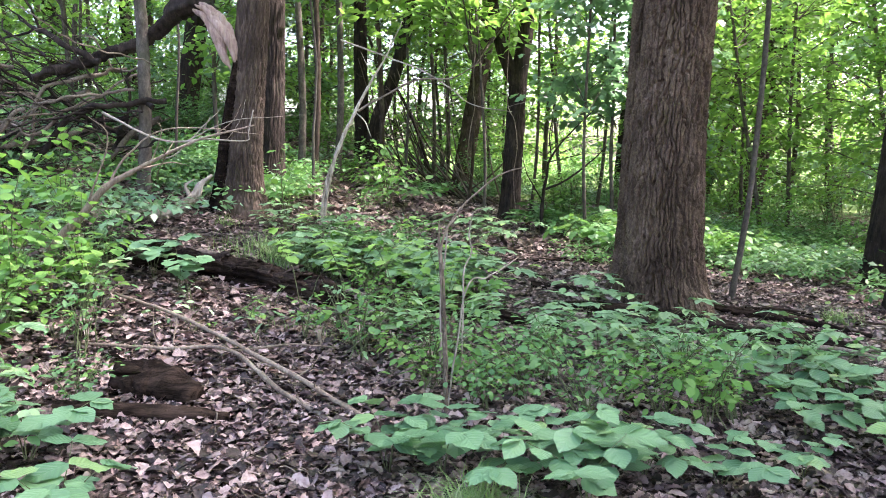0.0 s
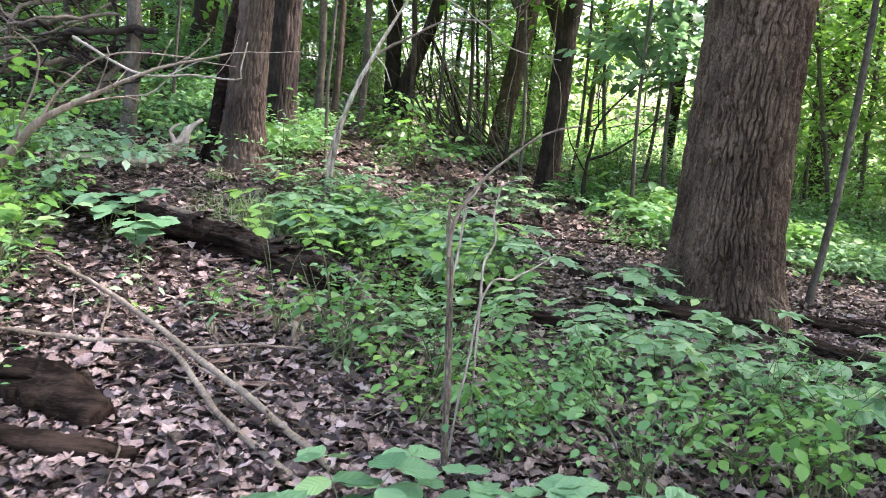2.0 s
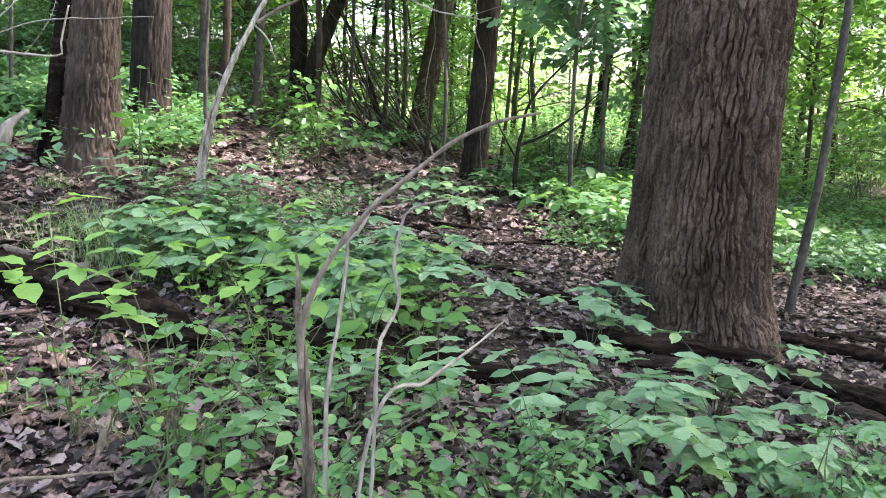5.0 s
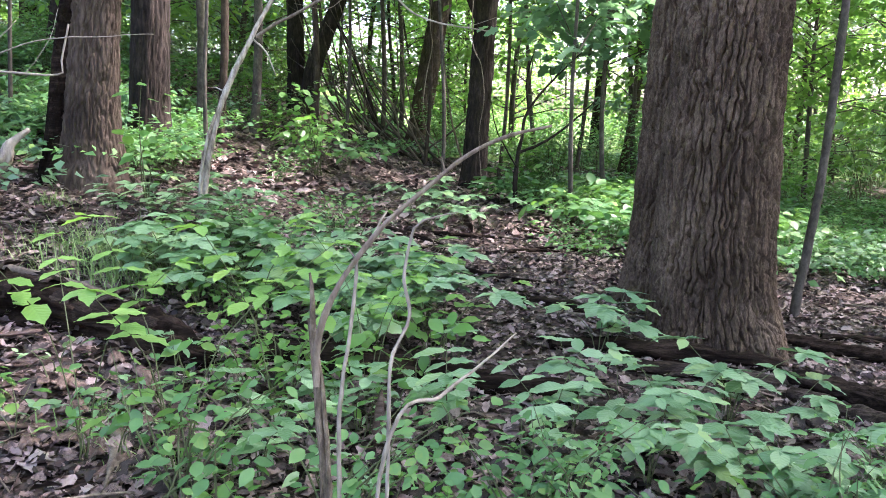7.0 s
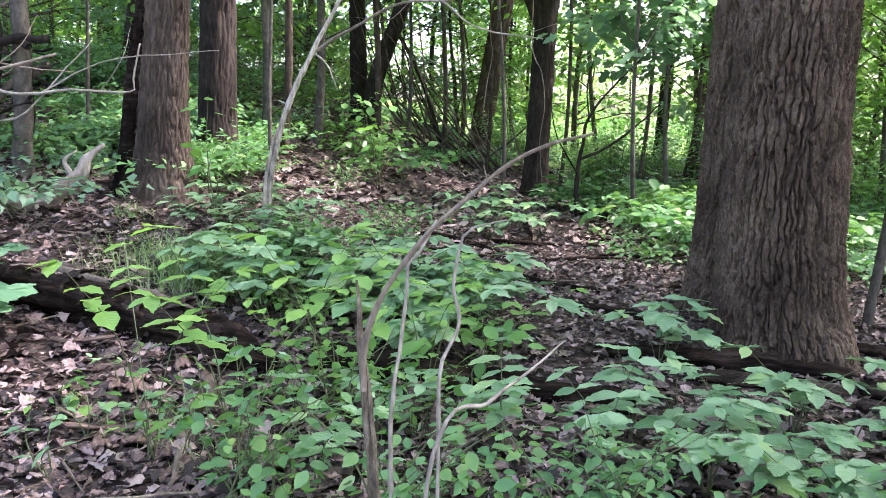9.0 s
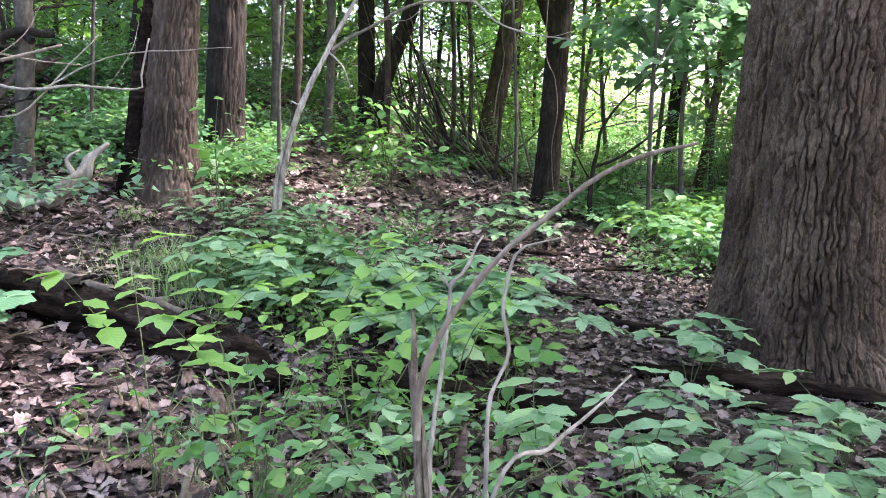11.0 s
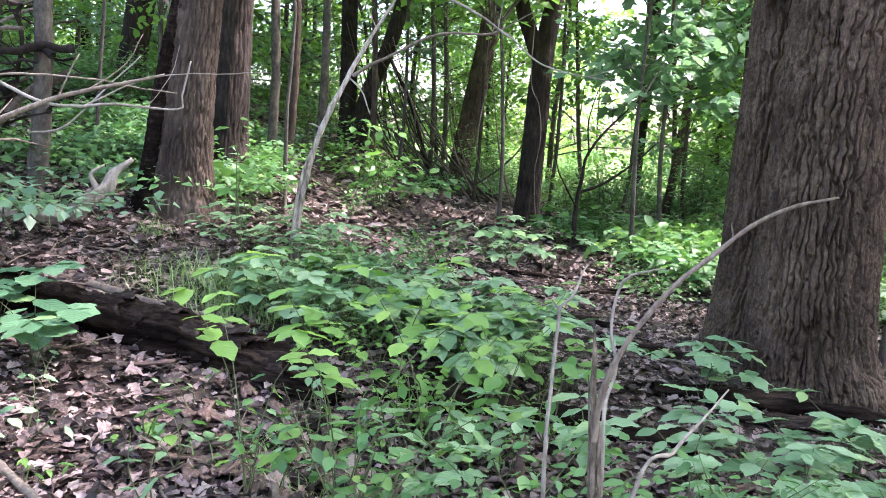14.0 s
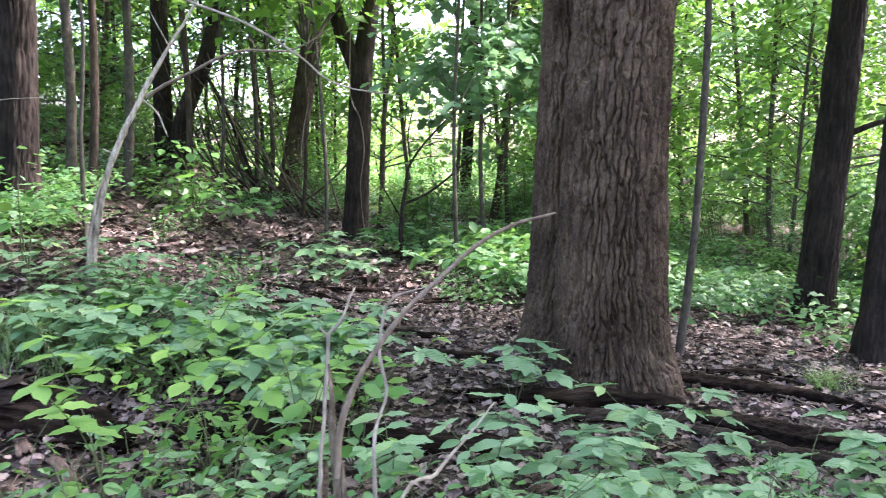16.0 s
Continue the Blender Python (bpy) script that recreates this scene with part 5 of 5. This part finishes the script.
repeat(far[1:], [(5.2 + 2.3 * i + 0.4 * rf.normal(), 35 + 4 * rf.random()) for i in range(6)], rf, 0.75, 1.0)
repeat(under, [(3.5 + 1.1 * i + 0.3 * rf.normal(), 27 + 5 * rf.random()) for i in range(12)], rf, 1.1, 1.7)
repeat(far[1:], [(6.0 + 3.4 * i + rf.normal(), 44 + 8 * rf.random()) for i in range(7)], rf, 0.7, 1.1)
repeat(far[1:], [(-3.0 + 2.4 * i + 0.25 * rf.normal(), 29 + 5 * rf.random()) for i in range(4)], rf, 0.9, 1.2)
# Fill foliage behind the oak, added towards the sun to shade the undergrowth.
repeat(young, [(5.5, 13.3), (6.4, 14.3), (4.9, 15.2)], np.random.default_rng(77), 0.95, 1.15)

# ---- leaf litter and twigs ----
rl = np.random.default_rng(50)
crumpled = [np.array([(-0.32, 0.1, 0.1), (0, 0, 0), (0.3, 0.12, 0.05), (-0.5, 0.5, 0.16), (0.02, 0.5, -0.02), (0.48, 0.46, 0.2), (-0.3, 0.85, 0.02), (0, 1, 0.14), (0.26, 0.88, -0.04)]),
            np.array([(-0.2, 0.08, 0.02), (0, 0, 0.04), (0.22, 0.1, 0.12), (-0.42, 0.45, 0.03), (0, 0.5, 0.1), (0.4, 0.5, -0.02), (-0.36, 0.8, 0.2), (0, 1, 0.02), (0.3, 0.82, 0.12)])]
def lobed_dry(curl, seed):
    """A dry oak leaf: lobed edge, curled along its rib."""
    r = np.random.default_rng(seed)
    v = []
    for k, w in enumerate((0.1, 0.27, 0.2, 0.31, 0.12)):
        y = (0.0, 0.3, 0.5, 0.75, 1.0)[k]
        v += [(-w * r.uniform(0.8, 1.2), y + 0.03, curl * w + 0.05 * r.normal()), (0, y, 0.12 * math.sin(y * 3.1) * curl), (w * r.uniform(0.8, 1.2), y + 0.03, curl * w * 1.4 + 0.05 * r.normal())]
    f = []
    for k in range(4):
        a = 3 * k
        f += [(a, a + 1, a + 4, a + 3), (a + 1, a + 2, a + 5, a + 4)]
    return np.array(v), np.array(f)


def oak_leaf(curl, seed):
    """A dry oak leaf with deep lobes, lying nearly flat with lifted tips."""
    r = np.random.default_rng(seed)
    v = []
    for k, w in enumerate((0.02, 0.13, 0.25, 0.19, 0.33, 0.23, 0.36, 0.24, 0.28, 0.15, 0.03)):
        y = k / 10
        for side in (-1, 0, 1):
            q = w * r.uniform(0.8, 1.2)
            v.append((side * q, y + 0.04 * abs(side), (curl * q * (1 + 0.5 * side) + 0.02 * r.normal()) * abs(side) + 0.1 * curl * math.sin(y * 3.1)))
    f = []
    for k in range(10):
        a = 3 * k
        f += [(a, a + 1, a + 4, a + 3), (a + 1, a + 2, a + 5, a + 4)]
    return np.array(v), np.array(f)


OAK_SHAPES = [oak_leaf(0.35, 1), oak_leaf(-0.25, 2), oak_leaf(0.6, 3)]
DRY_SHAPES = [lobed_dry(0.5, 1), lobed_dry(-0.35, 2), lobed_dry(0.9, 3)]
QUADS = np.array([(0, 1, 4, 3), (1, 2, 5, 4), (3, 4, 7, 6), (4, 5, 8, 7)])


def litter(n, x0, x1, y0, y1, lo, hi, name, shapes=None):
    sets = []
    shapes = shapes or [(c, QUADS) for c in crumpled] + DRY_SHAPES
    for shape in shapes:
        k = n // len(shapes)
        x, y = rl.uniform(x0, x1, k), y0 + (y1 - y0) * rl.random(k) ** 1.3
        z = height(x, y) + np.array([bumps(a, b) for a, b in zip(x, y)]) + 0.006 + 0.026 * rl.random(k)
        sets.append(scatter_leaves(shape, np.stack([x, y, z], 1), rl.uniform(0, 6.283, k), rl.normal(size=k) * 0.22, (lo + (hi - lo) * rl.random(k) ** 1.5) * (1 if len(shape[0]) == 9 else 1.3), rl.normal(size=k) * 0.32))
    return tagged(new(name, fast_mesh(name, *joined(sets), DRY)), "brown and grey-pink dry leaves covering the forest floor", "leaf litter", kind="stuff")


litter(46000, -4.6, 5.2, 2.3, 10.5, 0.018, 0.06, "leaf_litter")
litter(9000, -4.2, 4.6, 2.4, 9.5, 0.045, 0.08, "leaf_litter", OAK_SHAPES)
litter(9000, -7, 8, 10.0, 20.0, 0.07, 0.13, "leaf_litter")
litter(9000, -2.6, 2.8, 2.6, 5.6, 0.03, 0.075, "leaf_litter", OAK_SHAPES + DRY_SHAPES)
singles = [fast_mesh("dry_leaf", *s, DRYONE) for s in OAK_SHAPES]
for i in range(280):
    x, y = rl.uniform(-1.9, 2.2), rl.uniform(4.0, 6.6)
    s = rl.uniform(0.06, 0.1)
    part("dry_leaf", singles[i % 3], ground, m=pose(x, y, gz(x, y) + 0.03, rl.normal() * 14, rl.normal() * 14, rl.uniform(0, 360)) @ Matrix.Diagonal((s, s, s, 1)))
paths = []
for i in range(900):
    x, y = rl.uniform(-4.2, 5), rl.uniform(2.6, 12)
    a, ln, r = rl.uniform(0, 6.283), rl.uniform(0.1, 0.55), rl.uniform(0.0015, 0.006)
    x2, y2 = x + math.cos(a) * ln, y + math.sin(a) * ln
    xm, ym = (x + x2) / 2 + rl.normal() * ln * 0.06, (y + y2) / 2 + rl.normal() * ln * 0.06
    paths.append([(x, y, gz(x, y) + 0.02, r), (xm, ym, gz(xm, ym) + 0.035 + 0.02 * rl.random(), r), (x2, y2, gz(x2, y2) + 0.025, r * 0.5)])
tagged(new("twig_litter", tubes("twig_litter", paths, TWIG, 4, 0.12)), "thin brown twigs strewn over the leaf litter", "twigs", kind="stuff")


# Slabs of fallen bark lying among the leaves.
slabs = [fast_mesh("bark_piece", *bark_slab(ln, w, 70 + i), BARKFLAKE) for i, (ln, w) in enumerate(((0.24, 0.06), (0.16, 0.05), (0.3, 0.045), (0.12, 0.07)))]
for i in range(46):
    near = i < 22
    x, y = (rl.normal(-1.02, 0.24), rl.normal(5.36, 0.17)) if near else (rl.uniform(-1.8, 1.9), rl.uniform(4.5, 7.4))
    ob = new("bark_piece", slabs[i % 4])
    ob.matrix_world = pose(x, y, gz(x, y) + 0.022, rl.normal() * 7, rl.normal() * 7, rl.normal(115, 35) if near else rl.uniform(0, 360))
    tagged(ob, "reddish-brown curved piece of fallen bark lying on dry leaves", "bark", group="fallen bark")
litter(10000, -6.5, 7.5, -2.5, 3.2, 0.03, 0.085, "leaf_litter")
